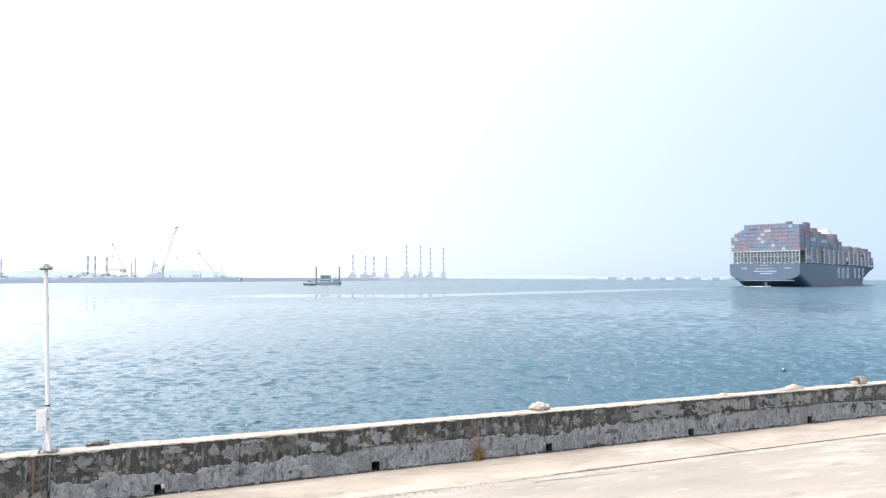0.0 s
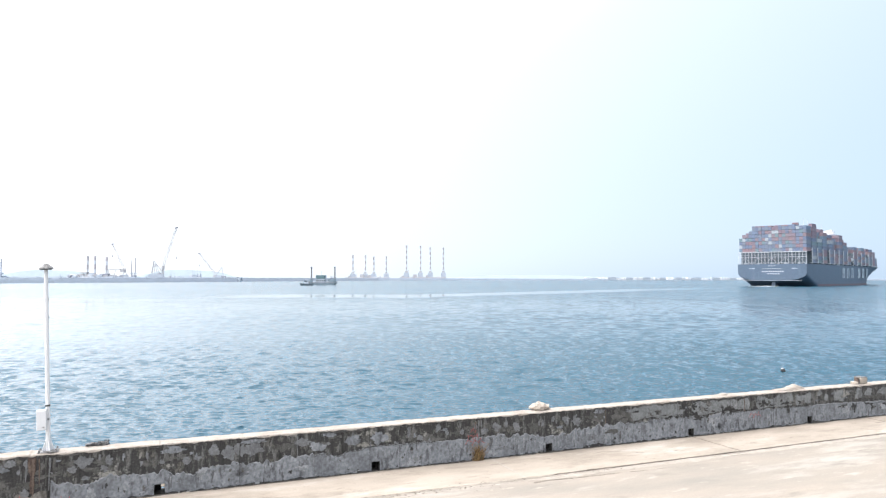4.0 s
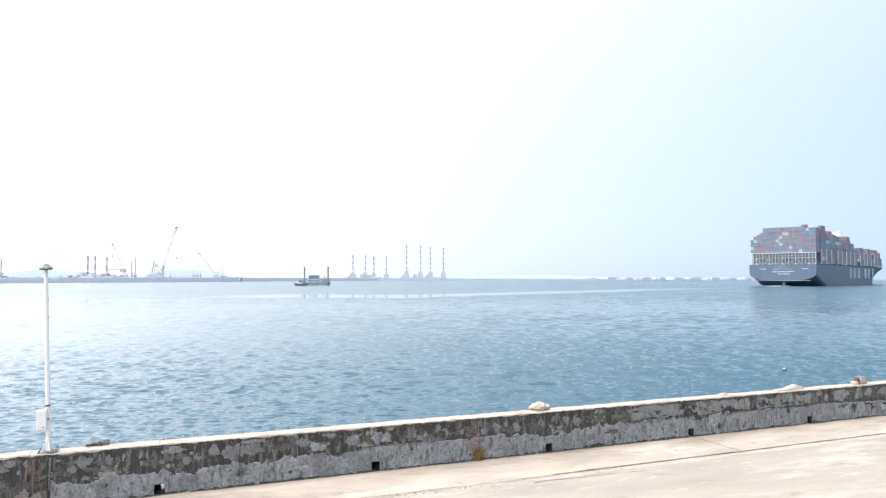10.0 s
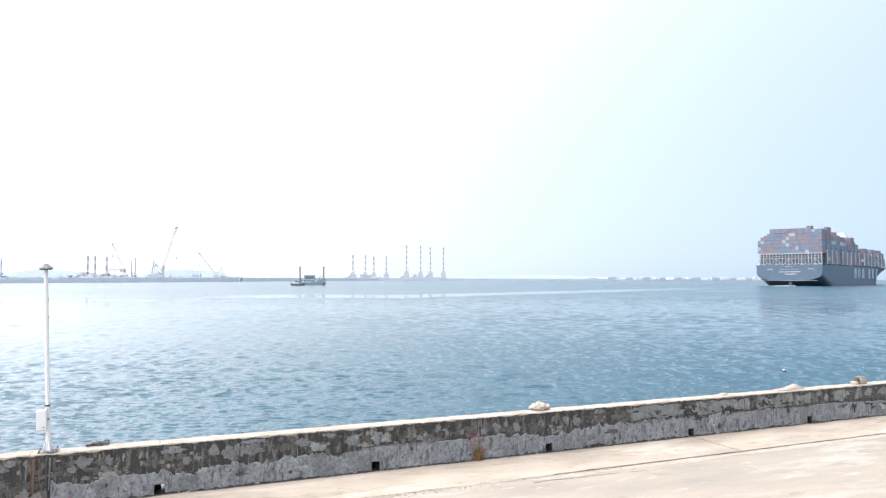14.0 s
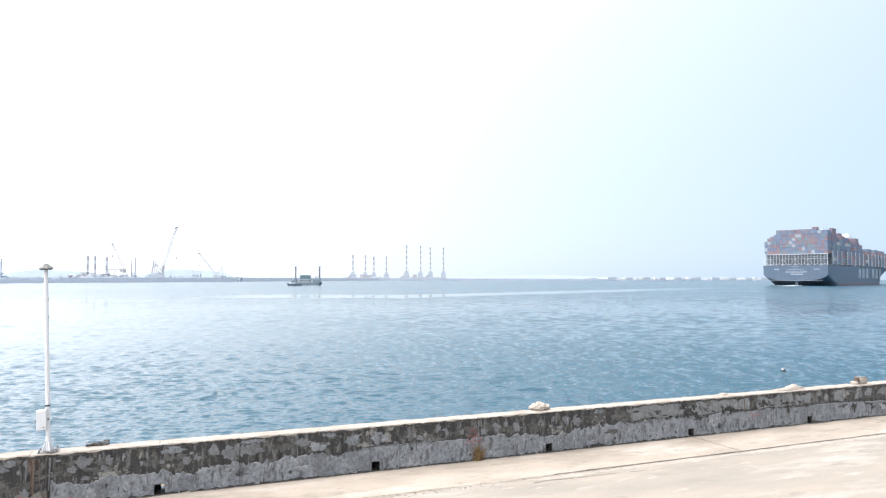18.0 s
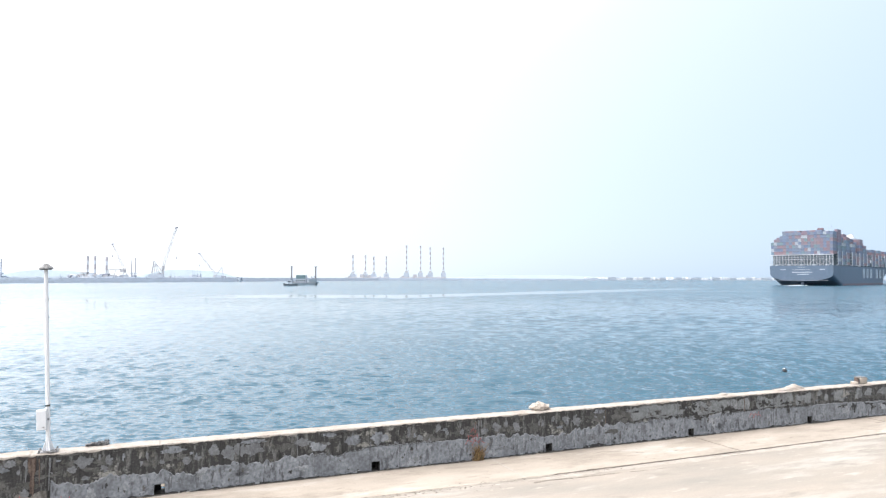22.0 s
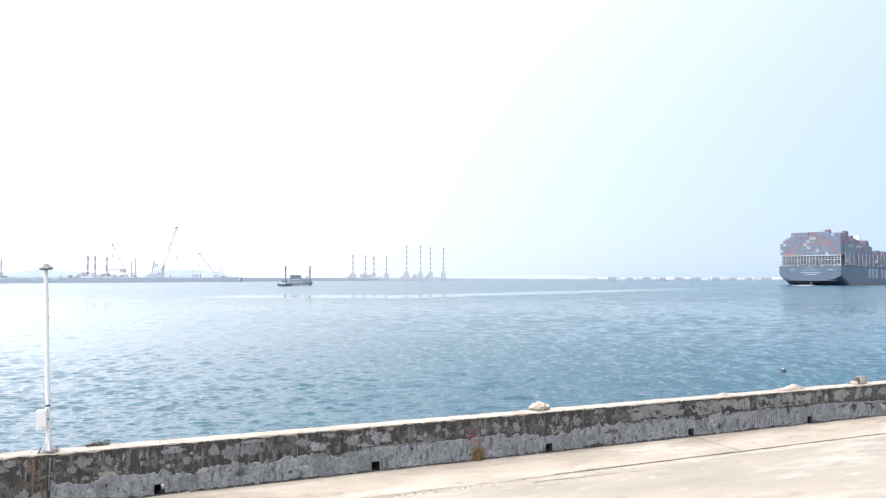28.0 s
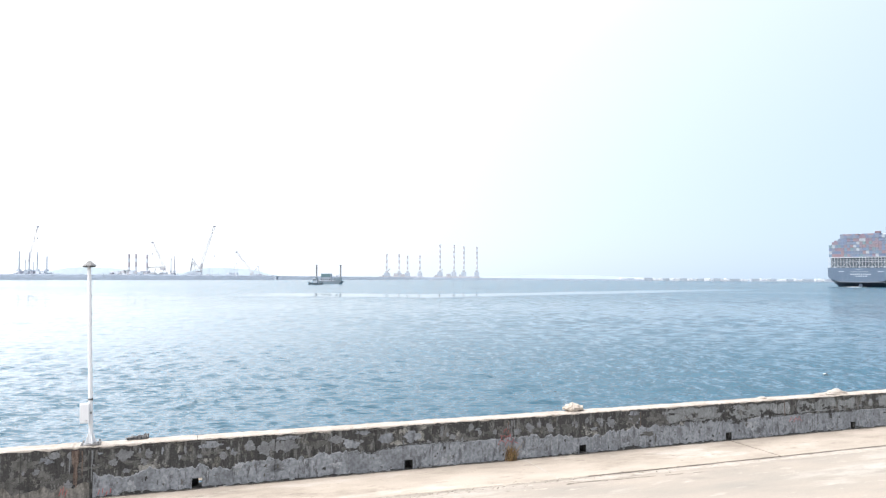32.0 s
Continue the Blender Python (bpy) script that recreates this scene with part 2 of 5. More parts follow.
PATCH = material("pale_cement_patch", (0.119, 0.122, 0.127), 0.88, vary=0.22, scale=5, fine=34, bump=0.5, second=(0.078, 0.08, 0.083), spread=(0.47, 0.62), crisp=0.75,
                 spots=(((0.18, 0.185, 0.19), 6.0, 0.58, 0.68, (1, 1, 1)),))
COPING = material("pale_coping_mortar", (0.275, 0.245, 0.213), 0.85, vary=0.18, scale=2.2, fine=30, bump=0.4, second=(0.205, 0.172, 0.142), spread=(0.47, 0.66), crisp=0.7,
                  spots=(((0.15, 0.125, 0.10), 6.0, 0.60, 0.68, (0.6, 1, 1)),))
MORTAR = material("pale_mortar_skim", (0.275, 0.246, 0.211), 0.88, vary=0.16, scale=4, fine=30, bump=0.3, second=(0.222, 0.195, 0.163), spread=(0.45, 0.62), crisp=0.7)
# near-black: shade painted inside the scuppers, and the dark of open joints
HOLE = material("dark_gap_concrete", (0.03, 0.03, 0.028), 0.9, vary=0.2)
WHITE = material("white_paint", (0.52, 0.53, 0.545), 0.45, vary=0.05, scale=3, fine=60, bump=0.03, second=(0.57, 0.57, 0.565), spread=(0.55, 0.75))
ZINC = material("weathered_grey_metal", (0.15, 0.15, 0.152), 0.6, 0.3, vary=0.2, scale=14, fine=60, second=(0.10, 0.098, 0.095))
BLACK = material("black_rubber", (0.03, 0.03, 0.032), 0.7, vary=0.1)
LIME = material("pale_lime_edge", (0.215, 0.222, 0.232), 0.9, vary=0.25, scale=8, fine=50, bump=0.3, second=(0.12, 0.125, 0.13), spread=(0.45, 0.6))
GREYSTAIN = material("grey_stain", (0.062, 0.06, 0.057), 0.92, vary=0.35, scale=5, fine=40, bump=0.4, second=(0.038, 0.037, 0.034), spread=(0.45, 0.6), stretch=(1.5, 1.5, 0.6))
DULLRENDER = material("damp_grey_render", (0.115, 0.12, 0.128), 0.9, vary=0.3, scale=4, fine=25, bump=0.5, second=(0.055, 0.057, 0.06), spread=(0.48, 0.62), stretch=(1.6, 1.6, 0.5))
GROWTH = material("dark_foot_growth", (0.022, 0.022, 0.021), 0.95, vary=0.4, scale=7, fine=60, bump=0.5, second=(0.12, 0.12, 0.115), spread=(0.56, 0.62))
OLDPATCH = material("weathered_cement_patch", (0.138, 0.144, 0.146), 0.9, vary=0.25, scale=3.4, fine=30, bump=0.5, second=(0.072, 0.075, 0.076), spread=(0.47, 0.62), crisp=0.75, stretch=(1.5, 1.5, 0.9),
                    spots=(((0.185, 0.19, 0.195), 4.0, 0.57, 0.68, (1, 1, 1)), ((0.04, 0.041, 0.04), 5.0, 0.60, 0.64, (1.3, 1.3, 0.6))))
OLDRENDER = material("old_brown_grey_render", (0.145, 0.136, 0.122), 0.92, vary=0.3, scale=4, fine=25, bump=0.5, second=(0.05, 0.046, 0.04), spread=(0.42, 0.6), stretch=(2.0, 2.0, 0.4), crisp=0.7)
DARKRUST = material("dark_rust_stain", (0.05, 0.034, 0.027), 0.92, vary=0.35, scale=5, fine=40, bump=0.3, second=(0.10, 0.075, 0.06), spread=(0.5, 0.62), stretch=(2.5, 2.5, 0.3))
RUST = material("rust_stain", (0.095, 0.069, 0.055), 0.9, vary=0.25, scale=6, fine=40)
REDPAINT = material("faded_red_paint", (0.26, 0.06, 0.06), 0.8, vary=0.2, scale=10)
ROCK = material("pale_rubble", (0.30, 0.265, 0.225), 0.95, vary=0.2, scale=9, fine=50, bump=0.6, second=(0.38, 0.33, 0.28))
DARKROCK = material("dark_stained_rubble", (0.06, 0.06, 0.062), 0.95, vary=0.35, scale=11, fine=50, bump=0.8, second=(0.20, 0.195, 0.19), spread=(0.5, 0.64))
DRYGRASS = material("dry_grass", (0.235, 0.145, 0.062), 0.9, vary=0.3, scale=8)
GREENGRASS = material("green_grass", (0.085, 0.09, 0.032), 0.9, vary=0.3, scale=8)
# navy raised paler and bluer, with the haze put into its colour
HULL = material("navy_hull_paint", (0.053, 0.087, 0.132), 0.5, vary=0.12, scale=0.06, fine=0.7, bump=0.0, second=(0.060, 0.091, 0.136), stretch=(1, 1, 0.25), crisp=0.7,
                spots=(((0.082, 0.115, 0.165), 0.12, 0.56, 0.72, (1, 1, 0.12)),))
BOOT = material("red_brown_antifouling", (0.13, 0.085, 0.10), 0.6, vary=0.12, scale=0.1, fine=2, bump=0)
DECK = material("grey_deck_paint", (0.09, 0.12, 0.145), 0.7, vary=0.15, scale=0.3, fine=3, bump=0)
STEELW = material("off_white_ship_paint", (0.46, 0.49, 0.53), 0.5, vary=0.08, scale=0.3, fine=3, bump=0)
STEELG = material("pale_grey_steel", (0.33, 0.37, 0.42), 0.6, vary=0.10, scale=0.15, fine=1.0, bump=0, second=(0.28, 0.32, 0.37))
STEELD = material("brown_grey_steel", (0.24, 0.25, 0.29), 0.6, vary=0.12, scale=0.15, fine=1.0, bump=0)
# steel of far legs and booms, haze painted in as a paler colour
HAZED = material("hazed_steel", (0.345, 0.325, 0.345), 0.6, vary=0.1, scale=0.15, fine=1.0, bump=0)
STEELP = material("pale_cool_steel", (0.335, 0.335, 0.35), 0.6, vary=0.12, scale=0.15, fine=1.0, bump=0)
LETTER = material("dull_white_lettering", (0.30, 0.36, 0.42), 0.6, vary=0.15, scale=0.2, fine=1.0, bump=0)
DARKSHIP = material("dark_green_grey_hull", (0.135, 0.185, 0.22), 0.55, vary=0.15, scale=0.3, fine=2, bump=0)
GREENBOX = material("green_cabin_paint", (0.085, 0.15, 0.165), 0.55, vary=0.12, scale=0.4, fine=2, bump=0)
SPUD = material("rusty_dark_spud", (0.20, 0.20, 0.22), 0.6, vary=0.2, scale=0.5, fine=3, bump=0)
GLASS = material("dark_window_glass", (0.04, 0.05, 0.06), 0.1, vary=0.02, bump=0)
FOAM = material("white_foam", (0.60, 0.64, 0.67), 0.8, vary=0.06, scale=0.6, fine=3, bump=0)
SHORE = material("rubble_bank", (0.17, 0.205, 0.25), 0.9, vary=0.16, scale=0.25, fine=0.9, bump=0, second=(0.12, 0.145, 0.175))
CAISSON = material("pale_caisson_concrete", (0.62, 0.64, 0.66), 0.85, vary=0.10, scale=0.05, fine=0.5, bump=0)
HILL = material("haze_glow_land", (0.10, 0.12, 0.135), 0.95, vary=0.15, scale=0.01, fine=0.1, bump=0)
HILL.node_tree.nodes["Principled BSDF"].inputs["Emission Color"].default_value = (0.275, 0.325, 0.365, 1)          # glow added to the land in place of the lit air before it
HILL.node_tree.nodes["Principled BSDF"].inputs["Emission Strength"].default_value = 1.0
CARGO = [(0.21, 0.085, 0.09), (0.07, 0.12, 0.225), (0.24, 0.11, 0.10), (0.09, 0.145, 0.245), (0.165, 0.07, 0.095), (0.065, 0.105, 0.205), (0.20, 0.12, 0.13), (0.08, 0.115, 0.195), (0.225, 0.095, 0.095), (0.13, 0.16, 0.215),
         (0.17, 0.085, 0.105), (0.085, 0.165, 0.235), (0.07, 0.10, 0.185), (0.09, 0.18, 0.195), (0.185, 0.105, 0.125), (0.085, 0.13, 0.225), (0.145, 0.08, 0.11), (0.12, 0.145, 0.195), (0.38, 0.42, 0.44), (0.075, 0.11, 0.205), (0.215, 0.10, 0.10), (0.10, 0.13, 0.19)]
CARGO = [tuple(c * 0.56 + g * 0.44 for c, g in zip(k, (0.145, 0.172, 0.215))) for k in CARGO]          # mixed to blue-grey: distance haze put into the paints
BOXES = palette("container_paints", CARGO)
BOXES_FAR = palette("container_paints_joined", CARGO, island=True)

# ---------------------------------------------------------------- mesh helpers


def part(name, bm, mat, parent=None, label="", smooth=False):
    """Links a bmesh as one mesh object, under a thing or a part."""
    me = bpy.data.meshes.new(name)
    bm.to_mesh(me)
    bm.free()
    me.materials.append(mat)
    if smooth:
        for f in me.polygons:
            f.use_smooth = True
    ob = new(name, me)
    if parent:
        ob.parent = parent
    if label:
        tagged(ob, label)
    return ob


def shared(name, me, parent, m, label=""):
    ob = new(name, me)
    ob.parent = parent
    ob.matrix_basis = m
    if label:
        tagged(ob, label)
    return ob


def empty(name, m, label="", category="", group="", kind=""):
    ob = new(name)
    ob.matrix_basis = m
    return tagged(ob, label, category, group, kind)


def add_box(bm, x0, x1, y0, y1, z0, z1, bevel=0.0, m=None):
    v = [bm.verts.new(p) for p in ((x0, y0, z0), (x1, y0, z0), (x1, y1, z0), (x0, y1, z0), (x0, y0, z1), (x1, y0, z1), (x1, y1, z1), (x0, y1, z1))]
    fs = [bm.faces.new([v[i] for i in q]) for q in ((0, 3, 2, 1), (4, 5, 6, 7), (0, 1, 5, 4), (1, 2, 6, 5), (2, 3, 7, 6), (3, 0, 4, 7))]
    if bevel:
        es = list({e for f in fs for e in f.edges})
        out = bmesh.ops.bevel(bm, geom=es, offset=bevel, segments=2, affect="EDGES", profile=0.6)
        v = list({w for f in out["faces"] for w in f.verts} | {w for w in v if w.is_valid})
    if m is not None:
        bmesh.ops.transform(bm, matrix=m, verts=[w for w in v if w.is_valid])
    return bm


def box(x0, x1, y0, y1, z0, z1, bevel=0.0, m=None):
    return add_box(bmesh.new(), x0, x1, y0, y1, z0, z1, bevel, m)


def add_tube(bm, a, b, r0, r1=None, sides=10, caps=True):
    """A round or many-sided bar from a to b."""
    a, b = Vector(a), Vector(b)
    r1 = r0 if r1 is None else r1
    q = (b - a).to_track_quat("Z", "Y")
    rings = []
    for c, r in ((a, r0), (b, r1)):
        rings.append([bm.verts.new(c + q @ Vector((r * math.cos(2 * math.pi * i / sides), r * math.sin(2 * math.pi * i / sides), 0))) for i in range(sides)])
    for i in range(sides):
        j = (i + 1) % sides
        bm.faces.new((rings[0][i], rings[0][j], rings[1][j], rings[1][i]))
    if caps:
        bm.faces.new(rings[0][::-1])
        bm.faces.new(rings[1])
    return bm


def tube(a, b, r0, r1=None, sides=10):
    return add_tube(bmesh.new(), a, b, r0, r1, sides)


def lattice(bm, a, b, w0, w1, bays, r):
    """A square lattice girder from a to b: four chords with zigzag lacing."""
    a, b = Vector(a), Vector(b)
    q = (b - a).to_track_quat("Z", "Y")
    def corner(k, i):
        f = i / bays
        w = (w0 + (w1 - w0) * f) / 2
        s = ((-1, -1), (1, -1), (1, 1), (-1, 1))[k]
        return a.lerp(b, f) + q @ Vector((s[0] * w, s[1] * w, 0))
    for k in range(4):
        add_tube(bm, corner(k, 0), corner(k, bays), r, sides=4, caps=False)
        for i in range(bays):
            p, o = (k, (k + 1) % 4) if i % 2 else ((k + 1) % 4, k)
            add_tube(bm, corner(p, i), corner(o, i + 1), r * 0.6, sides=3, caps=False)
    return bm


def boulder(bm, centre, size, seed, cuts=2, rough=0.35):
    made = bmesh.ops.create_icosphere(bm, subdivisions=cuts, radius=1.0)["verts"]
    for v in made:
        d = 1 + rough * noise.noise(v.co * 1.3 + Vector((seed * 7.1, seed * 3.3, seed))) + rough * 0.5 * noise.noise(v.co * 3.1 + Vector((seed, seed * 5, 0)))
        v.co = Vector((v.co.x * size[0], v.co.y * size[1], v.co.z * size[2])) * d + Vector(centre)
    return bm


# ---------------------------------------------------------------- sea
LEVEL = 1.39                      # the quay's ground above the sea
TURN = 22.477                     # the wall's line, degrees from +x


def build_sea():
    """One sheet to the horizon, on rings round the quay whose spacing grows with distance, raised into wind waves."""
    rs = [7.0]
    while rs[-1] < 19:
        rs.append(rs[-1] * 1.02)
    while rs[-1] < 4750:
        rs.append(rs[-1] * (1.0023 + min(0.0105, max(0.0, rs[-1] - 60) * 0.000022)))
    rs = np.array(rs)
    th = np.radians(np.concatenate([np.linspace(-178, -50, 55), np.linspace(-48.5, 37, 960), np.linspace(38.5, 178, 55)]))
    R, T = np.meshgrid(rs, th, indexing="ij")
    X, Y = R * np.sin(T), R * np.cos(T)
    DR = np.gradient(rs)[:, None] * np.ones_like(R)
    DT = np.gradient(th)[None, :] * R
    Z, OX, OY = np.zeros_like(X), np.zeros_like(X), np.zeros_like(X)
    rng = np.random.default_rng(4)
    # ripples, wind waves, then the longer waves of the open water: count, lengths, steepness, spread in degrees, distance at which they start and stand full
    bands = ((130, 0.15, 0.32, 0.0086, 17, 105, 40), (120, 0.32, 0.72, 0.0070, 16, 12, 40), (90, 0.72, 2.0, 0.0040, 16, 45, 100), (40, 3.4, 7.5, 0.0024, 20, 100, 220))
    for lam0, lam1, steep, spread, near, full in [b[1:] for b in bands for _ in range(b[0])]:
        lam = lam0 * (lam1 / lam0) ** rng.random()
        a = radians(-94 + rng.normal(0, spread))
        kx, ky = math.cos(a) * 2 * math.pi / lam, math.sin(a) * 2 * math.pi / lam
        amp = steep * lam
        step = np.maximum(DR * 0.9, DT)
        fade = np.clip((lam / 2.6 - step) / (lam / 5), 0, 1) * np.clip((R - near) / (full - near), 0.15 if near in (12, 105) else 0, 1) * np.clip((600 - R) / 300, 0.25, 1)
        rows = np.nonzero(fade.max(axis=1) > 0)[0]
        if len(rows) == 0:
            continue
        e = rows[-1] + 1
        ph = kx * X[:e] + ky * Y[:e] + rng.random() * 6.283
        c, sn = np.cos(ph), np.sin(ph)
        Z[:e] += fade[:e] * amp * c
        OX[:e] -= fade[:e] * 0.8 * amp * math.cos(a) * sn
        OY[:e] -= fade[:e] * 0.8 * amp * math.sin(a) * sn
    # the tidal slick lies flatter
    field = np.clip((-50 - X) / 60, 0, 1) * np.clip((208 - Y) / 16, 0, 1) * np.clip((Y - X - 132) / 12, 0, 1)
    tail = np.clip((26 - np.abs(Y - 1.15 * np.maximum(X + 10, 0) - 230)) / 12, 0, 1) * np.clip((X + 85) / 20, 0, 1) * np.clip((190 - X) / 90, 0, 1)
    still = 1 - 0.9 * np.maximum(field, tail)
    Z, OX, OY = Z * still, OX * still, OY * still
    verts = np.stack([X + OX, Y + OY, Z], -1).reshape(-1, 3)
    nr, nt = X.shape
    i = np.arange(nr * nt).reshape(nr, nt)
    quads = np.stack([i[:-1, :-1], i[1:, :-1], i[1:, 1:], i[:-1, 1:]], -1)[:, :, ::-1].reshape(-1, 4)
    me = bpy.data.meshes.new("water")
    me.vertices.add(len(verts))
    me.vertices.foreach_set("co", verts.ravel())
    me.loops.add(quads.size)
    me.loops.foreach_set("vertex_index", quads.ravel())
    me.polygons.add(len(quads))
    me.polygons.foreach_set("loop_start", np.arange(0, quads.size, 4))
    me.update()
    me.polygons.foreach_set("use_smooth", np.ones(len(quads), dtype=bool))
    me.materials.append(SEA)
    return tagged(new("water", me), "choppy blue-green harbour sea water", "water", kind="structure")


water = build_sea()

# ---------------------------------------------------------------- quay, yard and sea wall (u along the wall, v seaward, from the wall's foot)
WALL = Matrix.Translation((0, 16.453, LEVEL)) @ pose(0, 0, 0, 0, 0, TURN)
U0, U1 = -60.0, 90.0
THICK, HIGH = 0.42, 1.0
HOLES = [-6.14 + 4.5 * i for i in range(-11, 21)]
HW, HH = 0.10, 0.21


def build_ground():
    g = empty("ground", WALL, "pale worn concrete quay apron with open joints", "ground", kind="structure")
    part("foundation", box(U0, U1, -90, THICK, -4.5, -0.16), EARTH, g)
    joints = [-26.0, -19.0, -12.2, 1.22, 7.36, 14.2, 21.0, 28.0, 35.0]
    for a, b in zip(joints, joints[1:]):
        bm = bmesh.new()
        nu, nv = int((b - a) * 5), 10
        skew = 0.14 if a > 0 else 0.05
        grid = [[bm.verts.new((a + 0.024 + (b - a - 0.048) * i / nu, -1.755 + 1.75 * j / nv, 0)) for i in range(nu + 1)] for j in range(nv + 1)]
        for j in range(nv + 1):
            for i in range(nu + 1):
                v = grid[j][i]
                if 0 < i < nu:
                    edge = 0.02 * noise.noise(Vector((v.co.x * 2.3, j * 0.0, 5))) if j == 0 else 0
                    v.co.y += edge
                v.co.z = 0.006 * noise.noise(Vector((v.co.x * 0.8, v.co.y * 0.8, 2)))
        for j in range(nv):
            for i in range(nu):
                bm.faces.new((grid[j][i], grid[j][i + 1], grid[j + 1][i + 1], grid[j + 1][i]))
        rim = [grid[0][i] for i in range(nu + 1)] + [grid[j][nu] for j in range(1, nv + 1)] + [grid[nv][i] for i in range(nu - 1, -1, -1)] + [grid[j][0] for j in range(nv - 1, 0, -1)]
        lower = [bm.verts.new((v.co.x, v.co.y, -0.15)) for v in rim]
        for i in range(len(rim)):
            j = (i + 1) % len(rim)
            bm.faces.new((rim[j], rim[i], lower[i], lower[j]))
        part("apron_slab", bm, APRON, g)
    bm = bmesh.new()
    us = np.concatenate([np.linspace(U0, -14, 30), np.linspace(-13.8, 30, 200), np.linspace(32, U1, 30)])
    vs = np.concatenate([-1.787 - np.linspace(0, 5, 30), np.linspace(-7.5, -90, 25)])
    grid = []
    for j, v in enumerate(vs):
        row = []
        for u in us:
            z = 0.008 + 0.004 * noise.noise(Vector((u * 0.5, v * 0.7, 7))) + 0.0025 * noise.noise(Vector((u * 2.5, v * 2.5, 3)))
            vv = v + (0.022 * noise.noise(Vector((u * 1.7, 0, 9))) + 0.016 * noise.noise(Vector((u * 6, 0, 9))) + 0.010 * noise.noise(Vector((u * 17, 0, 9))) if j == 0 else 0)
            row.append(bm.verts.new((u, vv - (0.026 if j == 0 else 0), z - 0.012)))
        grid.append(row)
    for j in range(len(vs) - 1):
        for i in range(len(us) - 1):
            bm.faces.new((grid[j][i], grid[j + 1][i], grid[j + 1][i + 1], grid[j][i + 1]))
    for i in range(len(us) - 1):
        a, b = grid[0][i], grid[0][i + 1]
        c, d = bm.verts.new(a.co + Vector((0, 0, -0.14))), bm.verts.new(b.co + Vector((0, 0, -0.14)))
        bm.faces.new((a, b, d, c))
    part("yard_paving", bm, YARD, g, smooth=True)
    part("joint_filler", box(1.19, 1.25, -1.74, -0.02, -0.14, 0.001), MORTAR, g)
    return g


def ragged(u, seed, amp=1.0):
    p = Vector((u, seed * 3.7, seed))
    return amp * (0.09 * noise.noise(p * 0.55) + 0.05 * noise.noise(p * 1.7) + 0.03 * noise.noise(p * 5.0) + 0.015 * noise.noise(p * 13))


def sheet(bm, us, low, high, v, depth):
    """A proud skin on the wall's face between two wavy edges, with its own thickness."""
    rows = []
    for u in us:
        rows.append((bm.verts.new((u, v, low(u))), bm.verts.new((u, v, high(u))), bm.verts.new((u, v + depth, low(u))), bm.verts.new((u, v + depth, high(u)))))
    for a, b in zip(rows, rows[1:]):
        bm.faces.new((a[0], b[0], b[1], a[1]))
        bm.faces.new((a[1], b[1], b[3], a[3]))
        bm.faces.new((a[2], b[2], b[0], a[0]))
    for r in (rows[0], rows[-1]):
        bm.faces.new((r[0], r[1], r[3], r[2]))


def blob(bm, u, z, ru, rz, seed, v, depth, lobes=1.0):
    """A ragged flat patch of mortar on the wall's face."""
    n = 40 if max(ru, rz) > 0.06 else 20
    rim, back = [], []
    for i in range(n):
        t = 2 * math.pi * i / n
        c, d = math.cos(t), math.sin(t)
        k = 1 + 0.9 * lobes * noise.noise(Vector((c * 1.1 + seed * 5, d * 1.1, seed))) + 0.6 * lobes * noise.noise(Vector((c * 3 + seed, d * 3, seed * 2)))
        k += 0.28 * noise.noise(Vector((c * 7 + seed, d * 7, seed * 3))) + 0.16 * noise.noise(Vector((c * 15, d * 15 + seed, seed)))
        p = (u + ru * k * c, z + rz * k * d)
        rim.append(bm.verts.new((p[0], v, p[1])))
        back.append(bm.verts.new((p[0], v + depth, p[1])))
    bm.faces.new(rim)
    for i in range(n):
        j = (i + 1) % n
        bm.faces.new((rim[j], rim[i], back[i], back[j]))


RENDER_U = [-8.06, -7.5, -6.92, -6.3, -5.6, -5.1, -4.6, -3.6, -2.9, -2.57, -2.3, -1.75, 0.6, 1.4, 1.78, 2.2, 2.68, 3.33, 4.2, 6.0, 7.1, 7.9, 8.4, 11.2, 12.7, 15.2, 40.0]
RENDER_Z = [0.42, 0.36, 0.48, 0.43, 0.34, 0.47, 0.41, 0.48, 0.50, 0.44, 0.48, 0.54, 0.50, 0.54, 0.45, 0.49, 0.41, 0.40, 0.50, 0.54, 0.54, 0.48, 0.55, 0.51, 0.52, 0.44, 0.48]


def render_top(u):
    """The upper edge of the lower render: scalloped by the trowel, straight where it was struck along a board."""
    z = float(np.interp(u, RENDER_U, RENDER_Z))
    board = -1.9 < u < 0.6 or u > 8.2
    wave = 0.014 if board else 0.08
    lobes = 2.4 * abs(noise.noise(Vector((u * 2.9, 3, 1)))) + 1.3 * abs(noise.noise(Vector((u * 7.3, 3, 6)))) + 0.5 * noise.noise(Vector((u * 19, 3, 6)))
    return z - wave * 0.7 + wave * lobes + 0.15 * ragged(u, 3)


def render_rim(u):
    return render_top(u) + 0.020 + 0.020 * noise.noise(Vector((u * 6, 2, 5)))


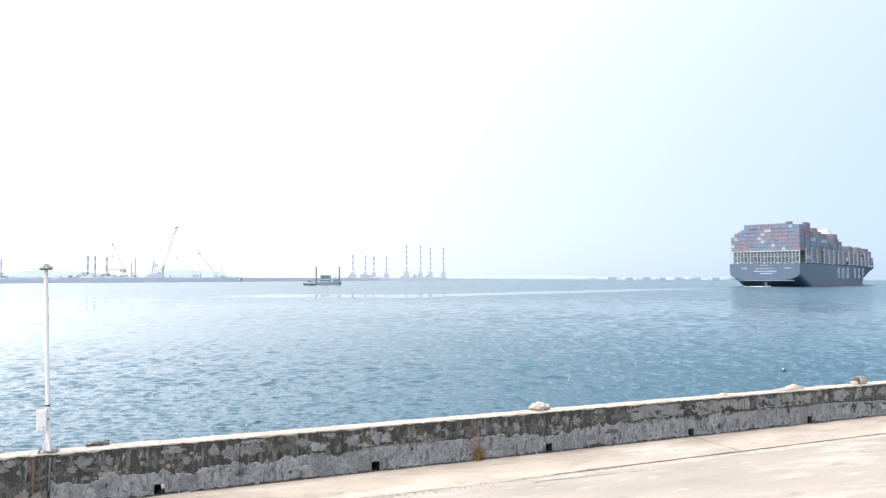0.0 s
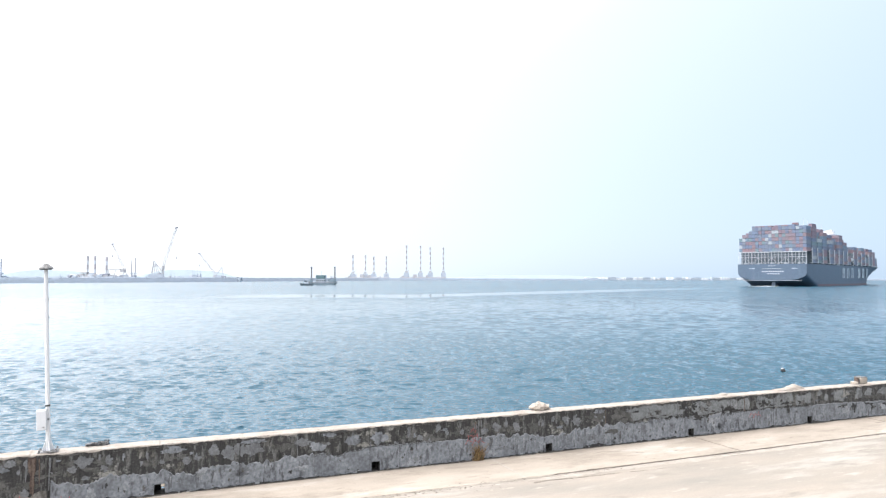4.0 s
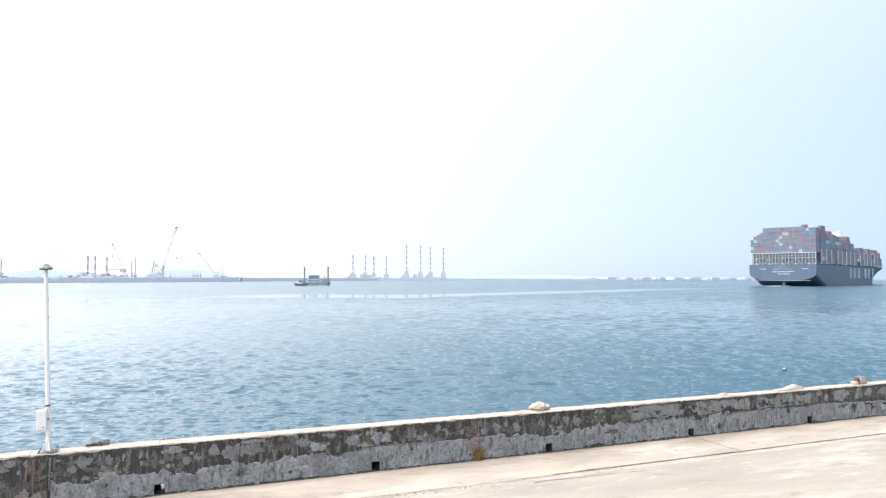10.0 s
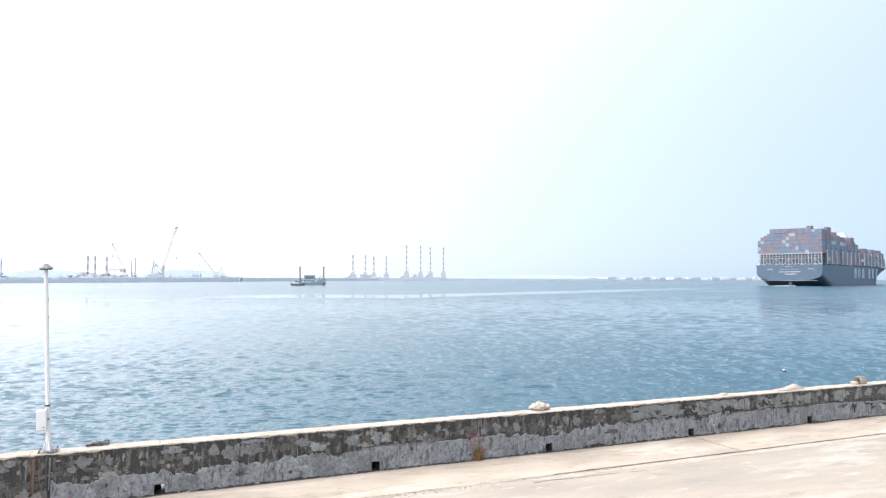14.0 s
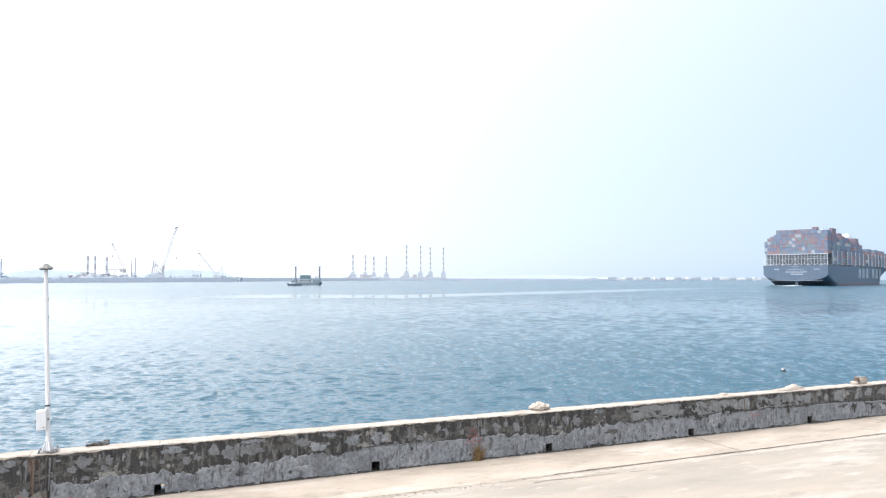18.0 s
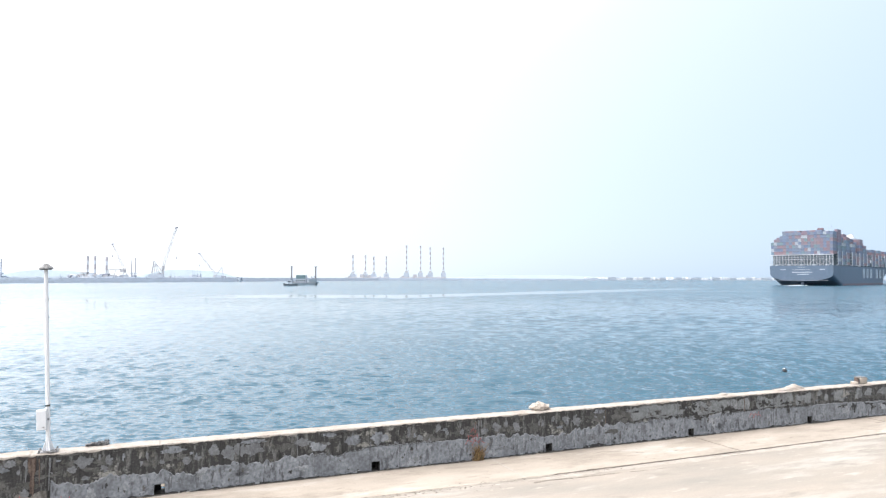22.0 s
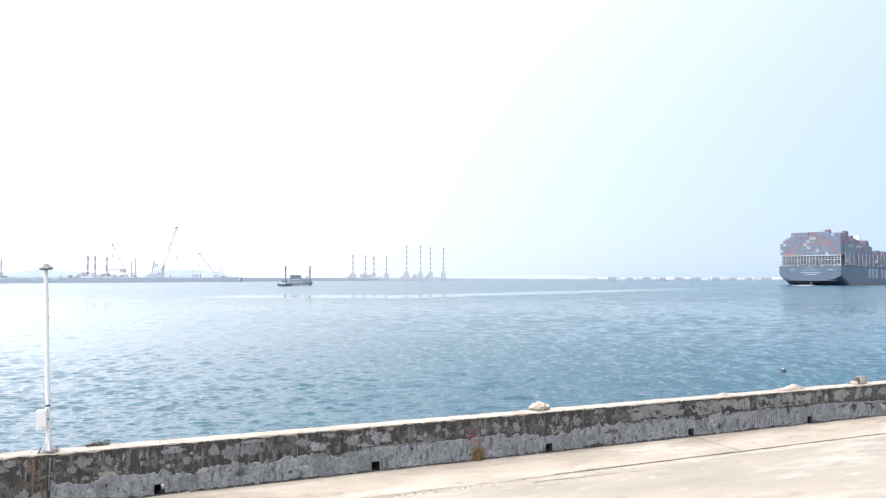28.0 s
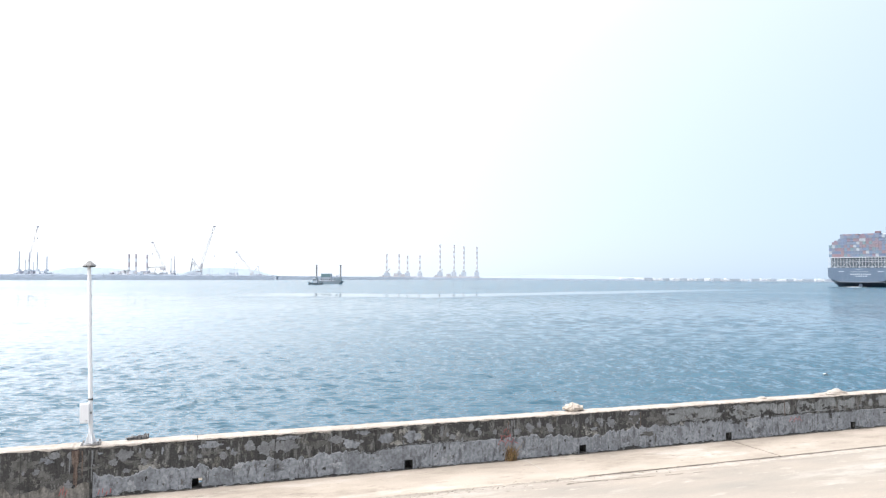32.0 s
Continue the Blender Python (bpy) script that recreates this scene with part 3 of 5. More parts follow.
def build_wall():
    w = empty("sea_wall", WALL, "stained concrete sea wall with grey render patches and a pale coping", "wall", kind="structure")
    edges = [U0] + HOLES + [U1]
    for a, b in zip(edges, edges[1:]):
        left = a + HW if a in HOLES else a
        right = b - HW if b in HOLES else b
        part("wall_segment", box(left + 0.001, right - 0.001, 0.0, THICK, -0.16, HIGH - 0.010), MOULD, w)
        if b in HOLES:
            part("lintel", box(b - HW - 0.001, b + HW + 0.001, 0.002, THICK - 0.002, HH, HIGH - 0.013), MOULD, w)
            part("scupper_bed", box(b - HW, b + HW, 0.05, THICK - 0.01, -0.15, 0.004), HOLE, w)
            # dark plate added to keep daylight from showing through the hole
            part("scupper_flap", box(b - HW, b + (0.03 if abs(b + 6.14) < 0.1 else HW), THICK - 0.10, THICK - 0.06, 0.004, HH + 0.002), HOLE, w)
        # coping in lengths, with a broken lower edge
        bm = bmesh.new()
        us = np.arange(a, b + 0.001, 0.04 if -14 < a < 25 else 0.9)
        us = np.append(us[us < b - 0.02], b - 0.012)
        prev = None
        for u in us:
            f = -0.012 + 0.010 * noise.noise(Vector((u * 2.1, 1, 4)))
            k = THICK - 0.01 + 0.02 * noise.noise(Vector((u * 2.3, 6, 4)))
            lo = HIGH - 0.020 - 0.055 * abs(noise.noise(Vector((u * 2.1, 2, 8)))) - 0.022 * noise.noise(Vector((u * 9, 2, 8))) - 0.010 * noise.noise(Vector((u * 25, 2, 8)))
            hi = HIGH + 0.014 * noise.noise(Vector((u * 1.6, 3, 1))) + 0.010 * noise.noise(Vector((u * 7, 3, 1))) + 0.006 * noise.noise(Vector((u * 19, 3, 1)))
            ring = [bm.verts.new(p) for p in ((u, f, lo), (u, f + 0.004, hi - 0.014), (u, f + 0.03, hi), (u, (f + k) / 2, hi + 0.006), (u, k - 0.03, hi - 0.002), (u, k, hi - 0.02), (u, k, lo))]
            if prev:
                for i in range(7):
                    j = (i + 1) % 7
                    bm.faces.new((prev[i], ring[i], ring[j], prev[j]))
            else:
                bm.faces.new(ring)
            prev = ring
        bm.faces.new(prev[::-1])
        part("coping", bm, COPING, w)
        # lower render, cut out round the scupper
        if -11 < a < 40:
            bm = bmesh.new()
            if right < -8.0:
                continue
            us = np.arange(max(left, -8.06), right, 0.035)
            us = np.append(us[us < right - 0.02], right - 0.001)
            sheet(bm, us, lambda u: -0.02, render_top, -0.016, 0.02)
            part("lower_render", bm, PLASTER, w)
            bm = bmesh.new()
            sheet(bm, np.linspace(b - HW, b + HW, 5), lambda u: HH, render_top, -0.016, 0.02)
            part("lower_render", bm, PLASTER, w)
            # pale feathered edge where the render thins out, and dark growth along the foot
            us = np.append(np.arange(max(left, -8.06), b + HW - 0.02, 0.035), b + HW)
            bm = bmesh.new()
            sheet(bm, us, lambda u: render_top(u) - 0.06, render_rim, -0.010, 0.012)
            part("render_edge", bm, LIME, w)
            bm = bmesh.new()
            sheet(bm, us[us < right], lambda u: -0.02, lambda u: 0.018 + 0.10 * max(0.0, noise.noise(Vector((u * 1.3, 8, 1)))) + 0.05 * max(-0.3, noise.noise(Vector((u * 7, 8, 1)))), -0.0185, 0.003)
            part("foot_growth", bm, GROWTH, w)
    rng = random.Random(11)
    u = -13.0
    while u < 30:
        bm = bmesh.new()
        blob(bm, u, rng.uniform(0.56, 0.86), rng.choice((0.02, 0.03, 0.05, 0.08)) * rng.uniform(0.8, 1.3), rng.uniform(0.02, 0.06), rng.random() * 50, -0.006 - 0.003 * rng.random(), 0.010)
        part("mortar_patch", bm, rng.choice((PATCH, DIMPATCH, DIMPATCH, PLASTER)), w)
        u += rng.choice((0.06, 0.1, 0.15, 0.22, 0.4))
    # the larger trowelled patches, one by one: along, up, half width, half height
    west = ((-8.73, 0.88, 0.09, 0.07), (-8.48, 0.24, 0.09, 0.12), (-7.70, 0.65, 0.07, 0.07), (-7.52, 0.78, 0.16, 0.10), (-7.06, 0.77, 0.08, 0.09), (-7.47, 0.47, 0.08, 0.04), (-6.38, 0.79, 0.03, 0.07), (-6.10, 0.64, 0.06, 0.04),
            (-5.86, 0.87, 0.24, 0.07), (-5.66, 0.63, 0.08, 0.09), (-5.45, 0.66, 0.07, 0.05), (-5.12, 0.77, 0.11, 0.11), (-4.82, 0.70, 0.13, 0.14), (-4.60, 0.74, 0.11, 0.13), (-4.30, 0.73, 0.18, 0.12), (-4.34, 0.89, 0.30, 0.05))
    middle = ((-3.27, 0.78, 0.18, 0.08), (-2.96, 0.65, 0.16, 0.09), (-2.69, 0.89, 0.19, 0.05), (-2.16, 0.72, 0.19, 0.11), (-1.57, 0.71, 0.20, 0.14), (-0.85, 0.80, 0.04, 0.11), (-0.58, 0.65, 0.07, 0.06), (-0.13, 0.86, 0.07, 0.09), (0.10, 0.70, 0.05, 0.06),
              (0.48, 0.69, 0.05, 0.06), (1.06, 0.65, 0.09, 0.08), (1.39, 0.73, 0.09, 0.11), (1.66, 0.78, 0.05, 0.08), (1.94, 0.70, 0.10, 0.11), (2.98, 0.80, 0.05, 0.07), (3.37, 0.78, 0.11, 0.07), (3.68, 0.68, 0.12, 0.10), (4.36, 0.89, 0.17, 0.05))
    east = ((12.30, 0.88, 0.12, 0.08), (12.57, 0.72, 0.08, 0.11), (13.18, 0.84, 0.12, 0.10), (14.01, 0.75, 0.17, 0.15), (14.44, 0.78, 0.17, 0.12), (15.2, 0.75, 0.3, 0.12), (16.6, 0.8, 0.4, 0.12))
    for i, (u, z, ru, rz) in enumerate(west + middle + east):
        bm = bmesh.new()
        blob(bm, u, min(z, 0.955 - rz * 1.3), ru * 0.95, rz * 0.95, i * 1.37 + 4, -0.012 - 0.0004 * (i % 7), 0.016, 0.55)
        mat = OLDPATCH if u > 5 else (PATCH if ru < 0.15 else rng.choice((PATCH, PLASTER)))
        part("mortar_patch", bm, mat, w)
    # panels of old render on the eastern lengths, with dark growth in the gaps between them
    for i, (a, b) in enumerate(((5.35, 7.1), (7.4, 8.35), (8.3, 9.5), (9.75, 11.2), (11.3, 11.95), (12.9, 13.3), (15.6, 16.4), (17.2, 19.0), (19.3, 20.6), (22.0, 24.0), (25.0, 27.5))):
        us = np.append(np.arange(a, b - 0.01, 0.025), b)
        end = lambda u: min(1.0, 12.0 * min(u - a, b - u) / (b - a) + 0.35)
        nz = lambda u, s: 0.16 * noise.noise(Vector((u * 1.6, s, i))) + 0.06 * noise.noise(Vector((u * 5, s, i))) + 0.035 * noise.noise(Vector((u * 17, s, i))) + 0.02 * noise.noise(Vector((u * 41, s, i)))
        lo = lambda u: 0.74 - (0.16 + 0.5 * nz(u, 1)) * end(u)
        hi = lambda u: min(0.955, 0.76 + (0.15 + 0.9 * nz(u, 5)) * end(u))
        bm = bmesh.new()
        sheet(bm, us, lo, lambda u: max(hi(u), lo(u) + 0.02), -0.011 - 0.0005 * i, 0.015)
        part("upper_render", bm, OLDPATCH, w)
        for k in range(int((b - a) * 6)):
            bm = bmesh.new()
            blob(bm, rng.uniform(a, b), rng.uniform(0.56, 0.84), rng.uniform(0.03, 0.15), rng.uniform(0.02, 0.07), rng.random() * 50, -0.0185, 0.004, 1.4)
            part("dark_growth", bm, rng.choice((MOULD, GROWTH)), w)
    # dull grey smears on the dark face
    for k in range(70):
        bm = bmesh.new()
        u = rng.uniform(-9.6, -8.1) if k < 14 else rng.uniform(-8.0, 15)
        blob(bm, u, rng.uniform(0.1, 0.75) if k < 14 else rng.uniform(0.58, 0.78), rng.uniform(0.05, 0.22), rng.uniform(0.03, 0.10), rng.random() * 50, -0.0035 - 0.00005 * k, 0.006)
        part("grey_smear", bm, rng.choice((GREYSTAIN, GREYSTAIN, DIMPATCH)), w)
    # pits and pale chips in the lower render, chips along the coping's edge
    for k in range(230):
        bm = bmesh.new()
        u = rng.uniform(-8.0, 16)
        kind = k % 3
        if kind < 2 and min(abs(u - h) for h in HOLES) < 0.28:
            u += 0.6
        if kind == 0:
            blob(bm, u, rng.uniform(0.0, 0.10), rng.uniform(0.015, 0.06), rng.uniform(0.008, 0.02), rng.random() * 50, -0.0198, 0.004)
            part("pale_chip", bm, LIME, w)
        elif kind == 1:
            blob(bm, u, rng.uniform(0.03, 0.42), rng.uniform(0.01, 0.035), rng.uniform(0.01, 0.05), rng.random() * 50, -0.0192, 0.0035)
            part("pit", bm, rng.choice((GROWTH, DIMPATCH, DIMPATCH)), w)
        else:
            blob(bm, u, rng.uniform(0.93, 0.955), rng.uniform(0.04, 0.16), rng.uniform(0.005, 0.012), rng.random() * 50, -0.024, 0.012)
            part("dark_chip", bm, rng.choice((MOULD, DIMPATCH, GREYSTAIN)), w)
    # lime runs down the lower render, thickest where it was laid in lobes
    for k in range(120):
        u = rng.uniform(1.2, 5.2) if k < 60 else rng.uniform(-8.0, 14)
        if min(abs(u - h) for h in HOLES) < 0.16:
            continue
        top = render_top(u) - 0.02 - rng.random() * 0.06
        bm = bmesh.new()
        streak(bm, u, max(0.03, top - rng.uniform(0.10, 0.36)), top, rng.uniform(0.006, 0.020), k * 1.9, -0.0176 - 0.00001 * k, 0.002)
        part("lime_run", bm, rng.choice((LIME, LIME, DULLRENDER)), w)
    # dark patches on the lower render
    for k, (u, z, ru, rz) in enumerate(((4.75, 0.36, 0.17, 0.055), (5.0, 0.22, 0.03, 0.09), (13.25, 0.42, 0.16, 0.045), (13.75, 0.36, 0.07, 0.12), (14.35, 0.42, 0.20, 0.045), (14.6, 0.30, 0.10, 0.09), (15.3, 0.36, 0.20, 0.08), (11.0, 0.44, 0.05, 0.12), (7.6, 0.46, 0.16, 0.04))):
        bm = bmesh.new()
        blob(bm, u, z, ru, rz, k * 2.9 + 3, -0.0196, 0.0035, 1.0)
        part("lost_render", bm, GREYSTAIN if u < 6 else GROWTH, w)
    for k in range(30):
        bm = bmesh.new()
        u = rng.uniform(-7.6, 16)
        if min(abs(u - h) for h in HOLES) < 0.5:
            u += 1.1
        blob(bm, u, rng.uniform(0.08, 0.38), rng.uniform(0.05, 0.2), rng.uniform(0.04, 0.12), rng.random() * 50, -0.0172, 0.0015)
        part("render_blotch", bm, rng.choice((LIME, DULLRENDER, DULLRENDER)), w)
    return w


def streak(bm, u, z0, z1, w, seed, v, depth=0.004):
    """A run of rust or drip down the wall's face, uneven in width."""
    n = 9
    left, right = [], []
    for i in range(n):
        z = z0 + (z1 - z0) * i / (n - 1)
        c = u + 0.012 * noise.noise(Vector((z * 5, seed, 0)))
        h = w * (0.55 + 0.5 * noise.noise(Vector((z * 9, seed, 4)))) * (0.35 + 0.65 * i / (n - 1))
        left.append((c - h, z))
        right.append((c + h, z))
    rim = left + right[::-1]
    f = [bm.verts.new((x, v, z)) for x, z in rim]
    k = [bm.verts.new((x, v + depth, z)) for x, z in rim]
    for i in range(n - 1):
        bm.faces.new((f[i], f[2 * n - 1 - i], f[2 * n - 2 - i], f[i + 1]))
    for i in range(len(f)):
        j = (i + 1) % len(f)
        bm.faces.new((f[j], f[i], k[i], k[j]))


def build_marks(w):
    # the older, browner render west of the pole, and the broad rust stain below it
    bm = bmesh.new()
    sheet(bm, np.arange(-12.0, -8.08, 0.04), lambda u: -0.02, lambda u: 0.24 + 0.16 * noise.noise(Vector((u * 1.9, 1, 2))) + 0.10 * noise.noise(Vector((u * 6, 1, 2))) + 0.03 * noise.noise(Vector((u * 17, 1, 2))), -0.013, 0.016)
    part("lower_render", bm, OLDRENDER, w)
    bm = bmesh.new()
    streak(bm, -8.37, 0.28, 0.94, 0.12, 5.5, -0.0165, 0.004)
    part("wall_streak", bm, DARKRUST, w)
    # rust and lime runs under the pole's base plate
    for i, (u, z0, z1, wd, mat) in enumerate(((-8.35, 0.22, 0.92, 0.05, RUST), (-8.47, 0.5, 0.92, 0.03, PATCH), (-8.25, 0.4, 0.92, 0.022, RUST), (-8.14, 0.40, 0.92, 0.025, DIMPATCH), (-8.08, 0.3, 0.92, 0.022, PATCH),
                                              (-8.00, 0.6, 0.92, 0.06, DIMPATCH), (0.92, 0.3, 0.93, 0.035, PATCH), (0.99, 0.35, 0.93, 0.02, PATCH), (0.83, 0.42, 0.9, 0.02, RUST), (6.9, 0.55, 0.93, 0.03, PATCH), (9.3, 0.5, 0.93, 0.03, RUST),
                                              (-3.4, 0.5, 0.93, 0.025, PATCH), (4.55, 0.55, 0.93, 0.03, RUST), (-11.0, 0.45, 0.93, 0.04, PATCH), (12.9, 0.5, 0.93, 0.03, PATCH))):
        bm = bmesh.new()
        streak(bm, u, z0, z1, wd, i * 3.1, -0.0205)
        part("wall_streak", bm, mat, w)
    # faded red strokes that cannot be read
    for u, z, n, step, h in ((0.60, 0.44, 6, 0.085, 0.13), (0.64, 0.56, 5, 0.06, 0.10), (0.72, 0.70, 3, 0.05, 0.08), (9.5, 0.42, 6, 0.075, 0.13), (-7.95, 0.10, 4, 0.07, 0.10), (-8.62, 0.16, 3, 0.05, 0.14)):
        for i in range(n):
            part("red_stroke", box(-0.006, 0.006, -0.003, 0.0, -h / 2, h / 2, 0, Matrix.Translation((u + i * step, -0.0225, z + 0.03 * math.sin(i * 2.2))) @ Matrix.Rotation(radians(-60 + 47 * ((i * 2 + n) % 4) if n > 4 else 18 - 12 * (i % 2)), 4, "Y")), REDPAINT, w)
    # the dark open ledge over the struck lengths of the lower render
    for i, (a, b) in enumerate(((-3.05, -0.2), (5.0, 8.0), (8.75, 10.1), (10.3, 12.0))):
        us = np.append(np.arange(a, b - 0.01, 0.035), b)
        wide = lambda u: 0.010 + 0.022 * max(-0.3, noise.noise(Vector((u * 2.6, 4, i)))) + 0.010 * noise.noise(Vector((u * 15, 4, i)))
        bm = bmesh.new()
        sheet(bm, us, lambda u: render_top(u) + 0.004, lambda u: render_top(u) + 0.006 + max(0.002, wide(u)), -0.0212, 0.004)
        part("open_ledge", bm, HOLE, w)
    # open vertical joints
    for i, u in enumerate((-9.3, -1.78, 4.72, 9.05, 10.4, 13.4, -4.6)):
        bm = bmesh.new()
        streak(bm, u, 0.06, 0.94, 0.014, i * 7.7 + 2, -0.0195, 0.003)
        part("open_joint", bm, HOLE, w)


def ribbon(us, mid, half, z, thick=0.003):
    """A thin uneven strip on the ground along u."""
    bm = bmesh.new()
    prev = None
    for u in us:
        c, h = mid(u), half(u)
        if h < 0.002:                         # the strip is broken here
            prev = None
            continue
        row = [bm.verts.new((u, c - h, z)), bm.verts.new((u, c + h, z)), bm.verts.new((u, c + h, z - thick)), bm.verts.new((u, c - h, z - thick))]
        if prev:
            for i in range(3):
                j = i + 1
                bm.faces.new((prev[i], row[i], row[j], prev[j]))
        prev = row
    return bm


def build_ground_marks(g):
    nz = lambda a, b, c=0.0: noise.noise(Vector((a, b, c)))
    us = np.arange(-14, 26, 0.045)
    part("joint_dirt", ribbon(us, lambda u: -1.80, lambda u: 0.10, -0.016, 0.05), EARTH, g)
    # west of the broken corner the joint is choked with grit and mortar
    part("joint_fill", ribbon(np.arange(-14, 1.95, 0.03), lambda u: -1.79 + 0.02 * nz(u * 3, 1), lambda u: 0.05 + 0.035 * nz(u * 4, 6) + 0.02 * nz(u * 13, 6), -0.0015, 0.014), GRIT, g)
    # broken pale edging just beyond the long joint, and dirt along it and along the wall's foot
    fine = np.arange(-14, 26, 0.025)
    full = lambda u: min(1.0, max(0.25, (u - 0.5) / 2.0))
    part("mortar_edging", ribbon(fine, lambda u: -1.99 + 0.05 * nz(u * 0.6, 1) + 0.03 * nz(u * 3, 1), lambda u: (0.10 * full(u) + 0.11 * nz(u * 0.8, 2) + 0.06 * nz(u * 4, 2) + 0.04 * nz(u * 11, 2) + 0.03 * nz(u * 27, 2)), 0.0012, 0.012), MORTAR, g)
    part("mortar_edging", ribbon(fine, lambda u: -2.28 + 0.06 * nz(u * 0.5, 31), lambda u: -0.02 + 0.10 * nz(u * 1.1, 32) + 0.05 * nz(u * 5, 32) + 0.03 * nz(u * 17, 32), 0.0004, 0.012), MORTAR, g)
    part("crack", ribbon(np.arange(-9, 1.6, 0.05), lambda u: -2.20 - 0.05 * u * (u < 0) * 0.3 + 0.10 * nz(u * 0.5, 3) + 0.02 * nz(u * 5, 3), lambda u: 0.014 * nz(u * 2, 4), 0.0030, 0.012), GRIT, g)
    part("crack", ribbon(np.arange(1.2, 4.6, 0.04), lambda u: -2.12 - 0.055 * (u - 1.2) + 0.05 * nz(u * 1.1, 23) + 0.02 * nz(u * 6, 23), lambda u: 0.004 + 0.010 * nz(u * 3, 24), 0.0032, 0.008), GRIT, g)
    part("foot_dirt", ribbon(us, lambda u: -0.055, lambda u: 0.028 + 0.04 * nz(u * 1.5, 5) + 0.03 * nz(u * 7, 5), 0.009), EARTH, g)
    rng = random.Random(8)

    def lay(u, v, ru, rv, seed, z, mat, name):
        bm = bmesh.new()
        blob(bm, u, v, ru, rv, seed, 0.0, 0.003, 1.3)
        bmesh.ops.rotate(bm, verts=bm.verts, cent=(0, 0, 0), matrix=Matrix.Rotation(radians(-90), 3, "X"))
        for vert in bm.verts:
            vert.co = Vector((vert.co.x, -vert.co.y, z - 0.0085 + (0.0085 if vert.co.z > -0.001 else 0)))
        part(name, bm, mat, g)

    for i in range(40):
        lay(rng.uniform(-9, 16), rng.uniform(-2.6, -1.9), rng.uniform(0.1, 0.5), rng.uniform(0.02, 0.07), i * 2.3, -0.0012 + 0.00002 * i, rng.choice((MORTAR, MORTAR, APRON, DUST)), "mortar_smear")
    # trodden dust round the broken corner of the slabs
    for i in range(26):
        u = rng.gauss(0.6, 1.3)
        lay(u, -1.86 + 0.06 * (u - 0.6) + rng.gauss(0, 0.12), rng.uniform(0.08, 0.4), rng.uniform(0.02, 0.06), i * 3.1 + 70, 0.0072 + 0.00003 * i, rng.choice((DUST, DUST, GRIT)), "dust_patch")
    # worn pale bald spots on the slabs
    for i in range(14):
        lay(rng.uniform(-7, 14), rng.uniform(-1.5, -0.3), rng.uniform(0.3, 0.9), rng.uniform(0.05, 0.16), i * 4.7 + 11, 0.0078 + 0.00003 * i, rng.choice((MORTAR, DUST, APRON)), "worn_spot")
    # crumbs of broken concrete and grit along the joint and the wall's foot
    bm = bmesh.new()
    for i in range(420):
        foot = i % 3 == 0
        u = rng.uniform(-8, 15) if foot else rng.gauss(-1.0, 4.0)
        v = -0.03 - abs(rng.gauss(0, 0.05)) if foot else rng.gauss(-1.88, 0.10)
        r = rng.uniform(0.005, 0.016)
        boulder(bm, (u, v, 0.004), (r * 1.4, r, r * 0.7), i, 1, 0.5)
    bm.transform(WALL)
    tagged(part("grit", bm, GRIT), "loose crumbs of concrete and grit along the joint", "grit", kind="stuff")


ground = build_ground()
sea_wall = build_wall()
build_marks(sea_wall)
build_ground_marks(ground)


